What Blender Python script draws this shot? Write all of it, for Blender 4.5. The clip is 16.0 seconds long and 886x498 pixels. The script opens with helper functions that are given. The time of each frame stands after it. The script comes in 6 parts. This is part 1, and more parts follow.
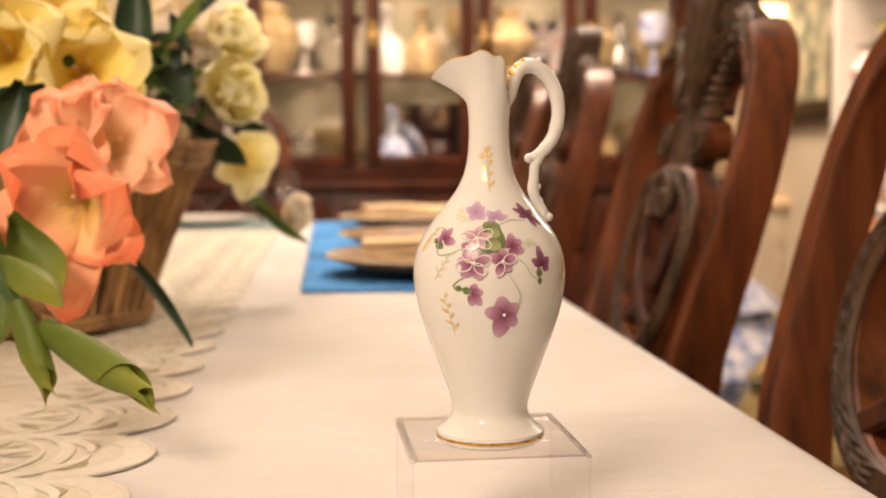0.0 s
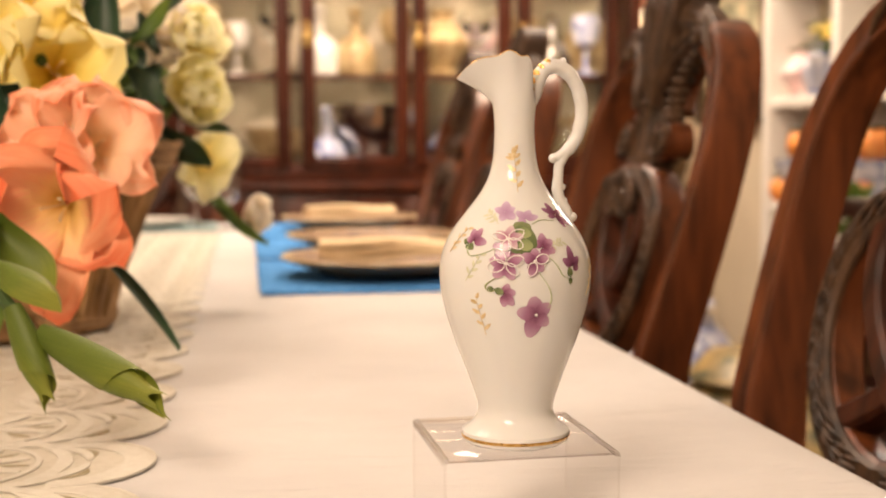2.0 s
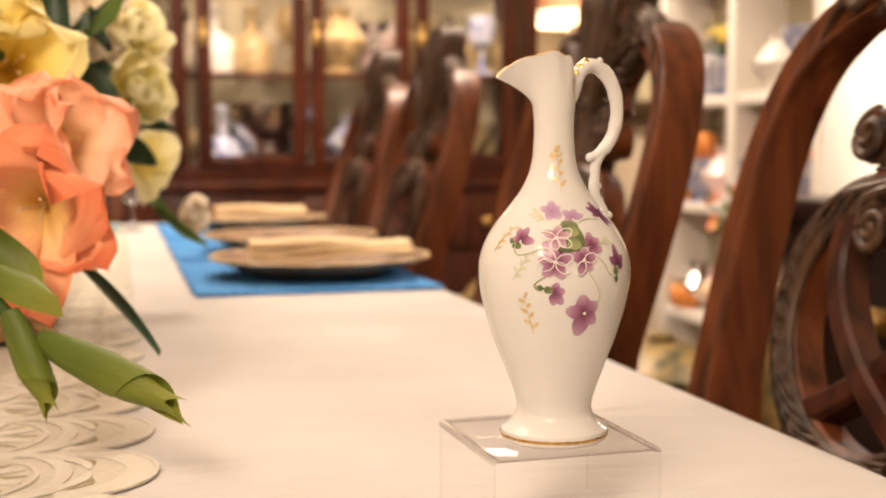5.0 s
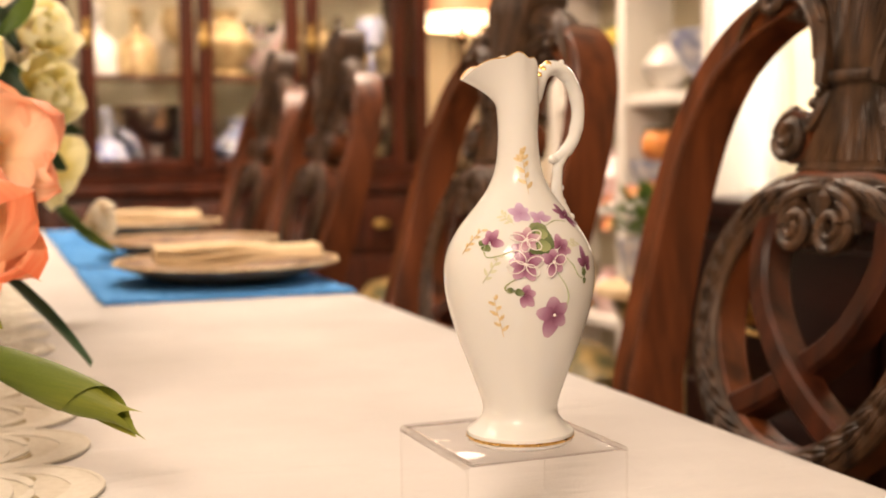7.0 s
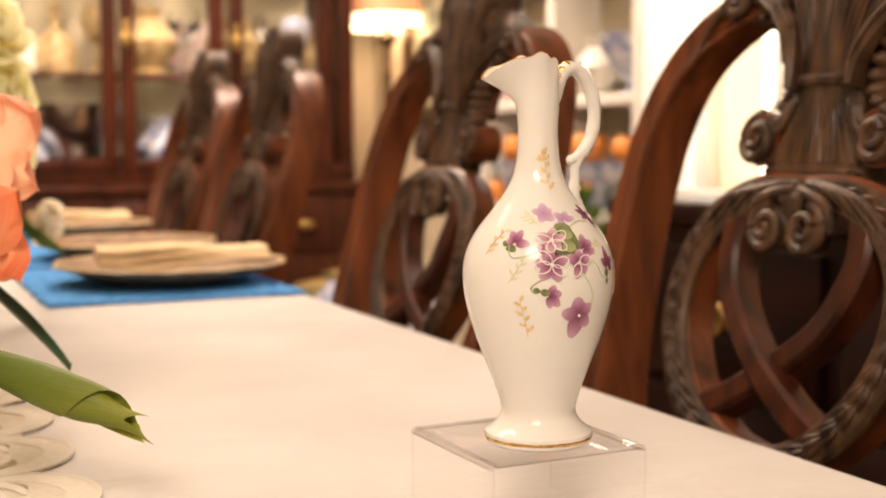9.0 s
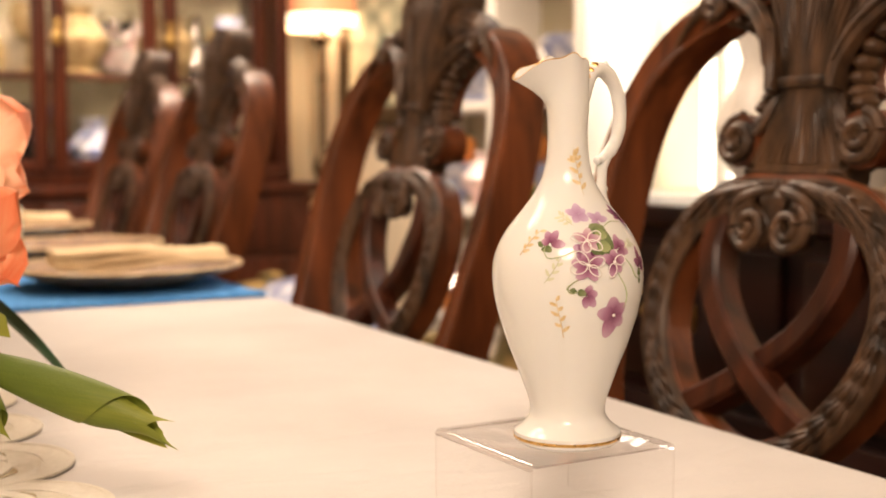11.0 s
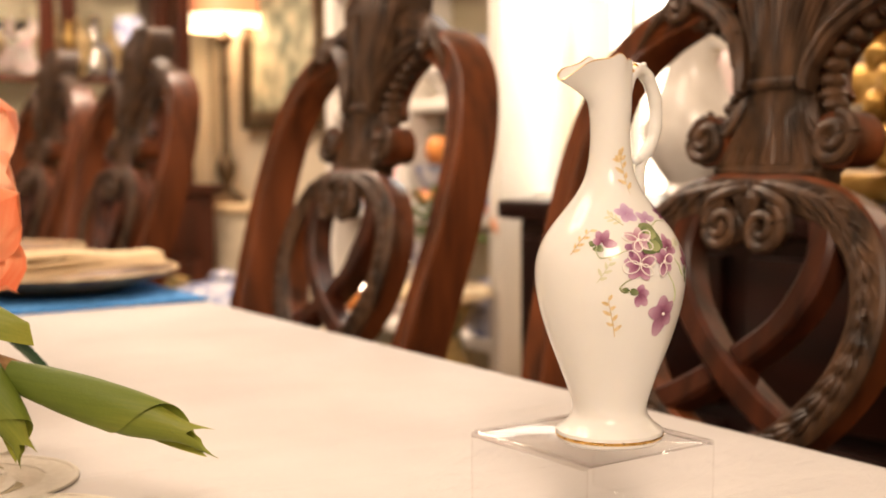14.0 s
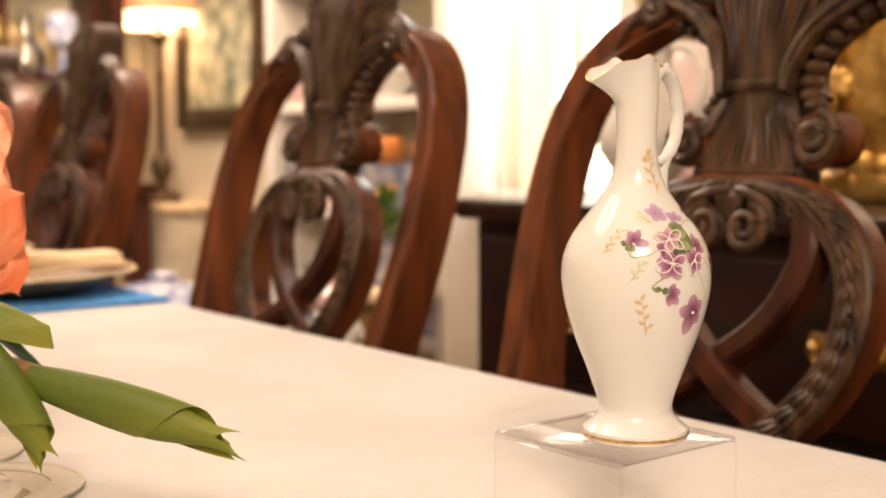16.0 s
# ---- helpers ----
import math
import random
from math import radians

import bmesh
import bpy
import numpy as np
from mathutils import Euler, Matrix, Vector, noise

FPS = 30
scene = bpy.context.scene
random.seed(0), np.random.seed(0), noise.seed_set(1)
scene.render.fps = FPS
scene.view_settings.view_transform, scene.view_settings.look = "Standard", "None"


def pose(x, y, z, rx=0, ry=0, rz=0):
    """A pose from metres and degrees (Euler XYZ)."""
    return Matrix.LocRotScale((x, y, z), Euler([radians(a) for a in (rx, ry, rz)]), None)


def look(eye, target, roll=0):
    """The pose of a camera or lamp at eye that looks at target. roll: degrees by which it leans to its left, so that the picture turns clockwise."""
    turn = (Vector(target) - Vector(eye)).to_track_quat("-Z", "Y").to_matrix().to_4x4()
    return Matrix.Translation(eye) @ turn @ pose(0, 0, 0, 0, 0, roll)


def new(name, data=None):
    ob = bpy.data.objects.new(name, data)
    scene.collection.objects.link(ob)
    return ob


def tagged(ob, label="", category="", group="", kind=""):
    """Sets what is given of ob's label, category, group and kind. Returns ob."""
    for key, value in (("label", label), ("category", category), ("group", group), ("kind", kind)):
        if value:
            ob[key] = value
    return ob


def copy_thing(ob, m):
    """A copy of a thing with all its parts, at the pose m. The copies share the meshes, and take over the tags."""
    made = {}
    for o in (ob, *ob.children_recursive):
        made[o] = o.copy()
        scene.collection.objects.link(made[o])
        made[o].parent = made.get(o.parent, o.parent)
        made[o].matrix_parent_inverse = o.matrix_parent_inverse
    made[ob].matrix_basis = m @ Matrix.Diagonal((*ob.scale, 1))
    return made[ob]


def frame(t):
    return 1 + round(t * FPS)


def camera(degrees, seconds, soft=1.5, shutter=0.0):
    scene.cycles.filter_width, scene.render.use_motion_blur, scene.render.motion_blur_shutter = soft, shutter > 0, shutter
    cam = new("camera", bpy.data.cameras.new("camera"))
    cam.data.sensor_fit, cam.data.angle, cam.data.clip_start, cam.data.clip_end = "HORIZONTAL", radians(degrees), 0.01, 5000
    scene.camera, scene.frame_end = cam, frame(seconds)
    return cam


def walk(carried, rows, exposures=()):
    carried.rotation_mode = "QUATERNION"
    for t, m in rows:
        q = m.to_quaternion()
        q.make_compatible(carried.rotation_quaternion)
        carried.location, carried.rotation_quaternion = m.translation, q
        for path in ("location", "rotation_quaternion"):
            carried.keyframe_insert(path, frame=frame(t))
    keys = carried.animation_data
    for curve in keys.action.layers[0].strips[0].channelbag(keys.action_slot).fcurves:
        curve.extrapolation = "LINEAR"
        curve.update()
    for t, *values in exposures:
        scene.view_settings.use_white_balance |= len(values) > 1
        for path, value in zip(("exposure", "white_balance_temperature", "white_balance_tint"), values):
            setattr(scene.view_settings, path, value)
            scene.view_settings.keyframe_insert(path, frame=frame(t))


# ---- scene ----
# the lens, focused on the ewer
cam = camera(39.9, 16.0, 1.8)
cam.data.dof.use_dof = True
cam.data.dof.focus_distance = 0.585
cam.data.dof.aperture_fstop = 8.5
PATH = [
    (0.0, look((-0.0773, -0.5832, 0.9360), (0.1102, 1.4014, 0.7734), -0.24)),
    (0.5, look((-0.0898, -0.5816, 0.9360), (0.1308, 1.3996, 0.7743), -0.26)),
    (1.0, look((-0.1017, -0.5791, 0.9362), (0.1502, 1.3982, 0.7729), -0.32)),
    (1.5, look((-0.1147, -0.5771, 0.9362), (0.1699, 1.3958, 0.7735), -0.41)),
    (2.0, look((-0.1272, -0.5752, 0.9360), (0.1885, 1.3931, 0.7742), -0.35)),
    (2.5, look((-0.1395, -0.5717, 0.9361), (0.2103, 1.3908, 0.7740), -0.35)),
    (3.0, look((-0.1519, -0.5683, 0.9362), (0.2325, 1.3877, 0.7738), -0.37)),
    (3.5, look((-0.1651, -0.5651, 0.9362), (0.2538, 1.3838, 0.7736), -0.35)),
    (5.8, look((-0.2186, -0.5487, 0.9365), (0.3649, 1.3573, 0.7733), -0.40)),
    (6.0, look((-0.2215, -0.5465, 0.9366), (0.3833, 1.3528, 0.7738), -0.45)),
    (6.5, look((-0.2318, -0.5425, 0.9367), (0.4234, 1.3402, 0.7738), -0.45)),
    (7.0, look((-0.2413, -0.5392, 0.9367), (0.4590, 1.3272, 0.7753), -0.59)),
    (7.5, look((-0.2530, -0.5331, 0.9365), (0.4869, 1.3180, 0.7757), -0.46)),
    (8.0, look((-0.2648, -0.5269, 0.9365), (0.5109, 1.3094, 0.7750), -0.40)),
    (8.5, look((-0.2766, -0.5215, 0.9365), (0.5306, 1.3013, 0.7758), -0.34)),
    (9.0, look((-0.2883, -0.5156, 0.9365), (0.5470, 1.2945, 0.7758), -0.30)),
    (11.5, look((-0.3448, -0.4840, 0.9364), (0.6314, 1.2543, 0.7772), -0.27)),
    (12.0, look((-0.3553, -0.4773, 0.9365), (0.6469, 1.2461, 0.7774), -0.29)),
    (12.5, look((-0.3661, -0.4700, 0.9362), (0.6640, 1.2370, 0.7781), -0.33)),
    (13.0, look((-0.3769, -0.4629, 0.9361), (0.6813, 1.2270, 0.7790), -0.34)),
    (13.5, look((-0.3877, -0.4552, 0.9360), (0.6975, 1.2174, 0.7785), -0.29)),
    (14.0, look((-0.3979, -0.4474, 0.9359), (0.7129, 1.2083, 0.7790), -0.33)),
    (14.5, look((-0.4083, -0.4398, 0.9361), (0.7282, 1.1984, 0.7787), -0.31)),
    (15.0, look((-0.4181, -0.4326, 0.9363), (0.7421, 1.1888, 0.7777), -0.27)),
    (15.5, look((-0.4278, -0.4244, 0.9363), (0.7576, 1.1785, 0.7771), -0.18)),
    (16.0, look((-0.4382, -0.4172, 0.9365), (0.7730, 1.1664, 0.7777), -0.23)),
]
walk(cam, PATH, exposures=((0.0, 0.16), (16.0, 0.24)))

# ---- light ----
world = bpy.data.worlds.new("room_air")
scene.world = world
world.use_nodes = True
world.node_tree.nodes["Background"].inputs[0].default_value = (1.0, 0.85, 0.68, 1)
world.node_tree.nodes["Background"].inputs[1].default_value = 0.08


def lamp(name, kind, where, power, colour, size=0.05, aim=None):
    data = bpy.data.lights.new(name, kind)
    data.energy, data.color = power, colour
    if kind == "AREA":
        data.shape, data.size = "DISK", size
    else:
        data.shadow_soft_size = size
    ob = new(name, data)
    ob.matrix_world = look(where, aim) if aim else Matrix.Translation(where)
    return ob


WARM = (1.0, 0.77, 0.58)
# chandelier bulbs over the table
for k in range(5):
    a = 2 * math.pi * k / 5 + 0.3
    lamp("chandelier_bulb", "POINT", (-0.42 + 0.24 * math.cos(a), 0.80 + 0.24 * math.sin(a), 2.02), 6.0, WARM, 0.10)
# unseen area lamps, added to brighten the ewer's front and the far room
lamp("ceiling_light", "AREA", (-1.1, -1.5, 2.35), 56.0, WARM, 0.90, (-0.1, 0.4, 0.8))
lamp("ceiling_light", "AREA", (0.45, 2.5, 2.52), 58.0, WARM, 0.8, (0.6, 2.6, 0.0))

# ---- materials ----


def material(name, dark, light, rough=0.5, metal=0.0, grain=30.0, stretch=(1, 1, 1), bump=0.1, fine=220.0, coat=0.0, spec=0.5, trans=0.0, ior=1.45, sss=0.0, island=0.0):
    m = bpy.data.materials.new(name)
    m.use_nodes = True
    nt = m.node_tree
    bsdf = nt.nodes["Principled BSDF"]
    tc = nt.nodes.new("ShaderNodeTexCoord")
    mp = nt.nodes.new("ShaderNodeMapping")
    mp.inputs["Scale"].default_value = stretch
    nt.links.new(tc.outputs["Object"], mp.inputs["Vector"])
    n1 = nt.nodes.new("ShaderNodeTexNoise")
    n1.inputs["Scale"].default_value, n1.inputs["Detail"].default_value = grain, 5.0
    nt.links.new(mp.outputs[0], n1.inputs["Vector"])
    ramp = nt.nodes.new("ShaderNodeValToRGB")
    ramp.color_ramp.elements[0].position, ramp.color_ramp.elements[1].position = 0.32, 0.68
    ramp.color_ramp.elements[0].color, ramp.color_ramp.elements[1].color = (*dark, 1), (*light, 1)
    nt.links.new(n1.outputs[0], ramp.inputs[0])
    out = ramp.outputs[0]
    if island:
        info = nt.nodes.new("ShaderNodeObjectInfo")
        hsv = nt.nodes.new("ShaderNodeHueSaturation")
        rng = nt.nodes.new("ShaderNodeMapRange")
        rng.inputs[3].default_value, rng.inputs[4].default_value = 1 - island, 1 + island
        nt.links.new(info.outputs["Random"], rng.inputs[0])
        nt.links.new(rng.outputs[0], hsv.inputs["Value"])
        nt.links.new(out, hsv.inputs["Color"])
        out = hsv.outputs[0]
    nt.links.new(out, bsdf.inputs["Base Color"])
    n2 = nt.nodes.new("ShaderNodeTexNoise")
    n2.inputs["Scale"].default_value, n2.inputs["Detail"].default_value = fine, 3.0
    nt.links.new(mp.outputs[0], n2.inputs["Vector"])
    mr = nt.nodes.new("ShaderNodeMapRange")
    mr.inputs[3].default_value, mr.inputs[4].default_value = max(0.02, rough - 0.08), min(1.0, rough + 0.08)
    nt.links.new(n2.outputs[0], mr.inputs[0])
    nt.links.new(mr.outputs[0], bsdf.inputs["Roughness"])
    if bump:
        b = nt.nodes.new("ShaderNodeBump")
        b.inputs["Strength"].default_value, b.inputs["Distance"].default_value = bump, 0.002
        nt.links.new(n2.outputs[0], b.inputs["Height"])
        nt.links.new(b.outputs[0], bsdf.inputs["Normal"])
    bsdf.inputs["Metallic"].default_value = metal
    bsdf.inputs["Coat Weight"].default_value = coat
    bsdf.inputs["Coat Roughness"].default_value = 0.08
    bsdf.inputs["Specular IOR Level"].default_value = spec
    bsdf.inputs["Transmission Weight"].default_value = trans
    bsdf.inputs["IOR"].default_value = ior
    bsdf.inputs["Subsurface Weight"].default_value = sss
    bsdf.inputs["Subsurface Radius"].default_value = (0.01, 0.008, 0.005)
    return m


def petal_material(name, stops, rough=0.55, thin=0.0):
    """A petal's colour from its root (0) to its edge (1), by the UV's first coordinate, with fine veins."""
    m = material(name, stops[0][1], stops[-1][1], rough, grain=60, bump=0.15, fine=500, sss=0.15)
    nt = m.node_tree
    bsdf = nt.nodes["Principled BSDF"]
    uv = nt.nodes.new("ShaderNodeUVMap")
    sep = nt.nodes.new("ShaderNodeSeparateXYZ")
    nt.links.new(uv.outputs[0], sep.inputs[0])
    no = nt.nodes.new("ShaderNodeTexNoise")
    no.inputs["Scale"].default_value = 9.0
    mpn = nt.nodes.new("ShaderNodeMapping")
    mpn.inputs["Scale"].default_value = (0.5, 3.0, 1)
    nt.links.new(uv.outputs[0], mpn.inputs[0])
    nt.links.new(mpn.outputs[0], no.inputs["Vector"])
    ad = nt.nodes.new("ShaderNodeMath")
    ad.operation = "MULTIPLY_ADD"
    ad.inputs[1].default_value, ad.inputs[2].default_value = 0.35, -0.17
    nt.links.new(no.outputs[0], ad.inputs[0])
    su = nt.nodes.new("ShaderNodeMath")
    nt.links.new(sep.outputs[0], su.inputs[0])
    nt.links.new(ad.outputs[0], su.inputs[1])
    ramp = nt.nodes.new("ShaderNodeValToRGB")
    while len(ramp.color_ramp.elements) < len(stops):
        ramp.color_ramp.elements.new(0.5)
    for e, (p, c) in zip(ramp.color_ramp.elements, stops):
        e.position, e.color = p, (*c, 1)
    nt.links.new(su.outputs[0], ramp.inputs[0])
    nt.links.new(ramp.outputs[0], bsdf.inputs["Base Color"])
    if thin:
        # light comes through a thin petal
        tl, mx = nt.nodes.new("ShaderNodeBsdfTranslucent"), nt.nodes.new("ShaderNodeMixShader")
        mx.inputs[0].default_value = thin
        nt.links.new(ramp.outputs[0], tl.inputs[0])
        nt.links.new(bsdf.outputs[0], mx.inputs[1])
        nt.links.new(tl.outputs[0], mx.inputs[2])
        nt.links.new(mx.outputs[0], nt.nodes["Material Output"].inputs[0])
    return m


def glass(name, colour=(1, 1, 1), rough=0.0, ior=1.45):
    m = bpy.data.materials.new(name)
    m.use_nodes = True
    b = m.node_tree.nodes["Principled BSDF"]
    b.inputs["Base Color"].default_value = (*colour, 1)
    b.inputs["Roughness"].default_value, b.inputs["Transmission Weight"].default_value, b.inputs["IOR"].default_value = rough, 1.0, ior
    return m


def thin_sheet(name, tint, gloss):
    """A clear thin sheet: lets light straight through and mirrors at its skin."""
    m = bpy.data.materials.new(name)
    m.use_nodes = True
    nt = m.node_tree
    nt.nodes.remove(nt.nodes["Principled BSDF"])
    tr, gl, mx, lw, pw, ml = (nt.nodes.new(k) for k in ("ShaderNodeBsdfTransparent", "ShaderNodeBsdfGlossy", "ShaderNodeMixShader", "ShaderNodeLayerWeight", "ShaderNodeMath", "ShaderNodeMath"))
    tr.inputs[0].default_value = (*tint, 1)
    gl.inputs["Roughness"].default_value = 0.03
    pw.operation, ml.operation = "POWER", "MULTIPLY_ADD"
    pw.inputs[1].default_value, ml.inputs[1].default_value, ml.inputs[2].default_value = 5.0, 0.75 * gloss, 0.03 * gloss
    nt.links.new(lw.outputs["Facing"], pw.inputs[0])
    nt.links.new(pw.outputs[0], ml.inputs[0])
    nt.links.new(ml.outputs[0], mx.inputs[0])
    nt.links.new(tr.outputs[0], mx.inputs[1])
    nt.links.new(gl.outputs[0], mx.inputs[2])
    nt.links.new(mx.outputs[0], nt.nodes["Material Output"].inputs[0])
    return m


def glow(name, colour, strength):
    m = bpy.data.materials.new(name)
    m.use_nodes = True
    b = m.node_tree.nodes["Principled BSDF"]
    b.inputs["Base Color"].default_value = (*colour, 1)
    b.inputs["Emission Color"].default_value = (*colour, 1)
    b.inputs["Emission Strength"].default_value = strength
    return m


MAHOGANY = material("mahogany", (0.040, 0.0115, 0.0040), (0.165, 0.046, 0.0135), 0.40, grain=14, stretch=(3, 3, 0.35), bump=0.08, fine=260, coat=0.08, spec=0.35)
CARVED = material("carved_walnut", (0.014, 0.0072, 0.0038), (0.086, 0.044, 0.022), 0.42, grain=34, stretch=(2, 2, 0.5), bump=0.3, spec=0.35)
STRAPWOOD = material("strap_mahogany", (0.018, 0.0050, 0.0024), (0.070, 0.018, 0.007), 0.40, grain=16, stretch=(3, 3, 0.5), bump=0.1, spec=0.3)
# darker lace tone, painted shade for the runner's cut slits
SLIT_SHADE = material("lace_ground", (0.36, 0.31, 0.20), (0.46, 0.40, 0.28), 0.9, grain=120, bump=0.6, fine=900, spec=0.1)
CABINET = material("cabinet_mahogany", (0.028, 0.0072, 0.0034), (0.085, 0.020, 0.008), 0.36, grain=10, stretch=(3, 3, 0.3), bump=0.05, spec=0.35)
EBONY = material("sideboard_mahogany", (0.008, 0.0032, 0.0024), (0.024, 0.0070, 0.0045), 0.34, grain=9, stretch=(3, 0.4, 3), bump=0.05, spec=0.35)
LINEN = material("white_linen", (0.55, 0.535, 0.53), (0.645, 0.63, 0.625), 0.85, grain=5, bump=0.35, fine=900, spec=0.2)
LACE = material("cream_lace", (0.68, 0.635, 0.53), (0.76, 0.715, 0.62), 0.85, grain=170, bump=0.9, fine=1200, spec=0.2)
CORD = material("embroidery_cord", (0.75, 0.71, 0.62), (0.82, 0.785, 0.70), 0.8, grain=200, bump=0.8, fine=1500, spec=0.2)
PORCELAIN = material("white_porcelain", (0.685, 0.69, 0.675), (0.71, 0.715, 0.705), 0.07, grain=12, bump=0.0, spec=0.42, sss=0.12)
GOLD = material("worn_gilding", (0.62, 0.36, 0.10), (0.85, 0.58, 0.22), 0.28, metal=1.0, grain=300, bump=0.1)
GILT_PAINT = material("gold_paint", (0.56, 0.40, 0.18), (0.76, 0.64, 0.42), 0.35, metal=0.2, grain=700, bump=0.0)
# copies of one clear acrylic; top and edge tints stand for reflections
ACRYLIC = thin_sheet("clear_acrylic", (0.975, 0.967, 0.963), 0.5)
ACRYLIC_SIDE = thin_sheet("clear_acrylic_side", (0.993, 0.992, 0.991), 0.12)
ACRYLIC_EDGE = thin_sheet("acrylic_edge_line", (0.915, 0.90, 0.895), 1.6)
ACRYLIC_UPRIGHT = thin_sheet("acrylic_upright_edge", (0.984, 0.979, 0.977), 0.35)
CRYSTAL = glass("crystal", (0.98, 0.98, 0.97), 0.05, 1.5)
SHELFGLASS = thin_sheet("shelf_glass", (0.95, 0.96, 0.94), 0.6)
PANE = glass("pane_glass", (1, 1, 1), 0.0, 1.05)
BLUE = material("blue_woven_cotton", (0.05, 0.21, 0.55), (0.13, 0.38, 0.80), 0.9, grain=120, bump=0.8, fine=420, spec=0.1)
NAPKIN = material("tan_napkin", (0.62, 0.46, 0.27), (0.78, 0.63, 0.42), 0.85, grain=25, bump=0.3, fine=600, spec=0.1)
CHARGER = material("brown_glazed_charger", (0.10, 0.045, 0.02), (0.34, 0.19, 0.09), 0.35, grain=40, bump=0.2, coat=0.3)
WICKER = material("bark_wicker", (0.13, 0.065, 0.025), (0.46, 0.27, 0.11), 0.8, grain=45, stretch=(1, 1, 0.3), bump=0.9, fine=160)
TEAL = material("teal_mat", (0.20, 0.30, 0.31), (0.30, 0.40, 0.40), 0.8, grain=80, bump=0.4)
LEAF = petal_material("leaf_green", ((0.0, (0.04, 0.08, 0.015)), (0.5, (0.085, 0.145, 0.022)), (1.0, (0.15, 0.20, 0.035))), thin=0.2)
DARKLEAF = petal_material("dark_leaf_green", ((0.0, (0.012, 0.03, 0.014)), (0.6, (0.025, 0.065, 0.03)), (1.0, (0.04, 0.09, 0.04))), 0.45)
BUD = petal_material("bud_green", ((0.0, (0.075, 0.12, 0.014)), (0.5, (0.135, 0.185, 0.020)), (1.0, (0.30, 0.31, 0.042))), thin=0.2)
CORAL = petal_material("coral_petal", ((0.0, (0.78, 0.52, 0.12)), (0.26, (0.92, 0.66, 0.30)), (0.48, (0.92, 0.49, 0.28)), (0.76, (0.91, 0.36, 0.19)), (1.0, (0.88, 0.19, 0.075))), thin=0.14)
PEACH = petal_material("peach_petal", ((0.0, (0.90, 0.74, 0.42)), (0.5, (0.93, 0.64, 0.44)), (0.85, (0.93, 0.50, 0.32)), (1.0, (0.91, 0.26, 0.11))), thin=0.3)
YELLOW = petal_material("yellow_petal", ((0.0, (0.84, 0.56, 0.06)), (0.30, (0.91, 0.73, 0.16)), (1.0, (0.94, 0.87, 0.46))), thin=0.25)
LEMON = petal_material("lemon_petal", ((0.0, (0.91, 0.77, 0.26)), (0.5, (0.93, 0.87, 0.48)), (1.0, (0.95, 0.93, 0.70))), thin=0.5)
CREAM = petal_material("cream_petal", ((0.0, (0.80, 0.66, 0.42)), (0.5, (0.87, 0.78, 0.62)), (1.0, (0.89, 0.84, 0.74))), thin=0.45)
WALL = material("cream_wall_paint", (0.60, 0.52, 0.39), (0.68, 0.60, 0.46), 0.8, grain=3, bump=0.1)
CEIL = material("ceiling_paint", (0.62, 0.58, 0.52), (0.68, 0.64, 0.58), 0.9, grain=3, bump=0.1)
CARPET = material("patterned_carpet", (0.16, 0.07, 0.03), (0.45, 0.26, 0.12), 0.95, grain=9, bump=0.8, fine=300, spec=0.1)
WHITEPAINT = material("white_gloss_paint", (0.76, 0.72, 0.66), (0.82, 0.79, 0.73), 0.4, grain=6, bump=0.05)
SHELFBACK = material("sage_paint", (0.42, 0.37, 0.25), (0.52, 0.46, 0.33), 0.7, grain=4, bump=0.05)
BRASS = material("aged_brass", (0.35, 0.22, 0.07), (0.60, 0.42, 0.16), 0.35, metal=1.0, grain=120, bump=0.2)
BRONZE = material("dark_bronze", (0.05, 0.03, 0.015), (0.14, 0.09, 0.045), 0.4, metal=0.6, grain=60, bump=0.2)
SHADE = glow("lamp_shade_fabric", (0.75, 0.30, 0.14), 0.55)
SHADEGLOW = glow("lit_shade_trim", (1.0, 0.80, 0.50), 3.0)
DAYLIGHT = glow("bright_day_outside", (1.0, 0.93, 0.82), 2.8)
SHEER = material("sheer_curtain", (0.84, 0.82, 0.78), (0.88, 0.86, 0.83), 0.9, grain=40, stretch=(1, 6, 0.1), bump=0.2, trans=0.3)
CLOCKGOLD = material("gilt_bronze", (0.28, 0.15, 0.03), (0.75, 0.50, 0.16), 0.35, metal=0.85, grain=26, bump=0.6, fine=90)
PINKCHINA = material("pink_flowered_china", (0.80, 0.50, 0.50), (0.84, 0.80, 0.76), 0.2, grain=14, bump=0.0, coat=0.4)
BLUECHINA = material("blue_white_china", (0.10, 0.15, 0.38), (0.72, 0.72, 0.74), 0.2, grain=28, bump=0.0, coat=0.4)
WHITECHINA = material("white_china", (0.66, 0.62, 0.56), (0.78, 0.75, 0.70), 0.25, grain=20, bump=0.0, coat=0.3)
SILVER = material("silver", (0.55, 0.53, 0.50), (0.75, 0.73, 0.70), 0.2, metal=1.0, grain=30, bump=0.0)
AMBER = material("amber_ware", (0.24, 0.15, 0.06), (0.50, 0.38, 0.20), 0.3, grain=30, bump=0.1)
ORANGEWARE = material("orange_fruit_ware", (0.62, 0.18, 0.03), (0.80, 0.36, 0.10), 0.45, grain=25, bump=0.1)
STONE = material("cream_stone", (0.48, 0.41, 0.30), (0.64, 0.56, 0.43), 0.7, grain=18, bump=0.4)
CANVAS = material("garden_painting", (0.10, 0.13, 0.09), (0.62, 0.55, 0.36), 0.7, grain=14, bump=0.3)
JEWEL = material("dark_floral_pottery", (0.05, 0.06, 0.03), (0.42, 0.28, 0.10), 0.4, grain=22, bump=0.1)

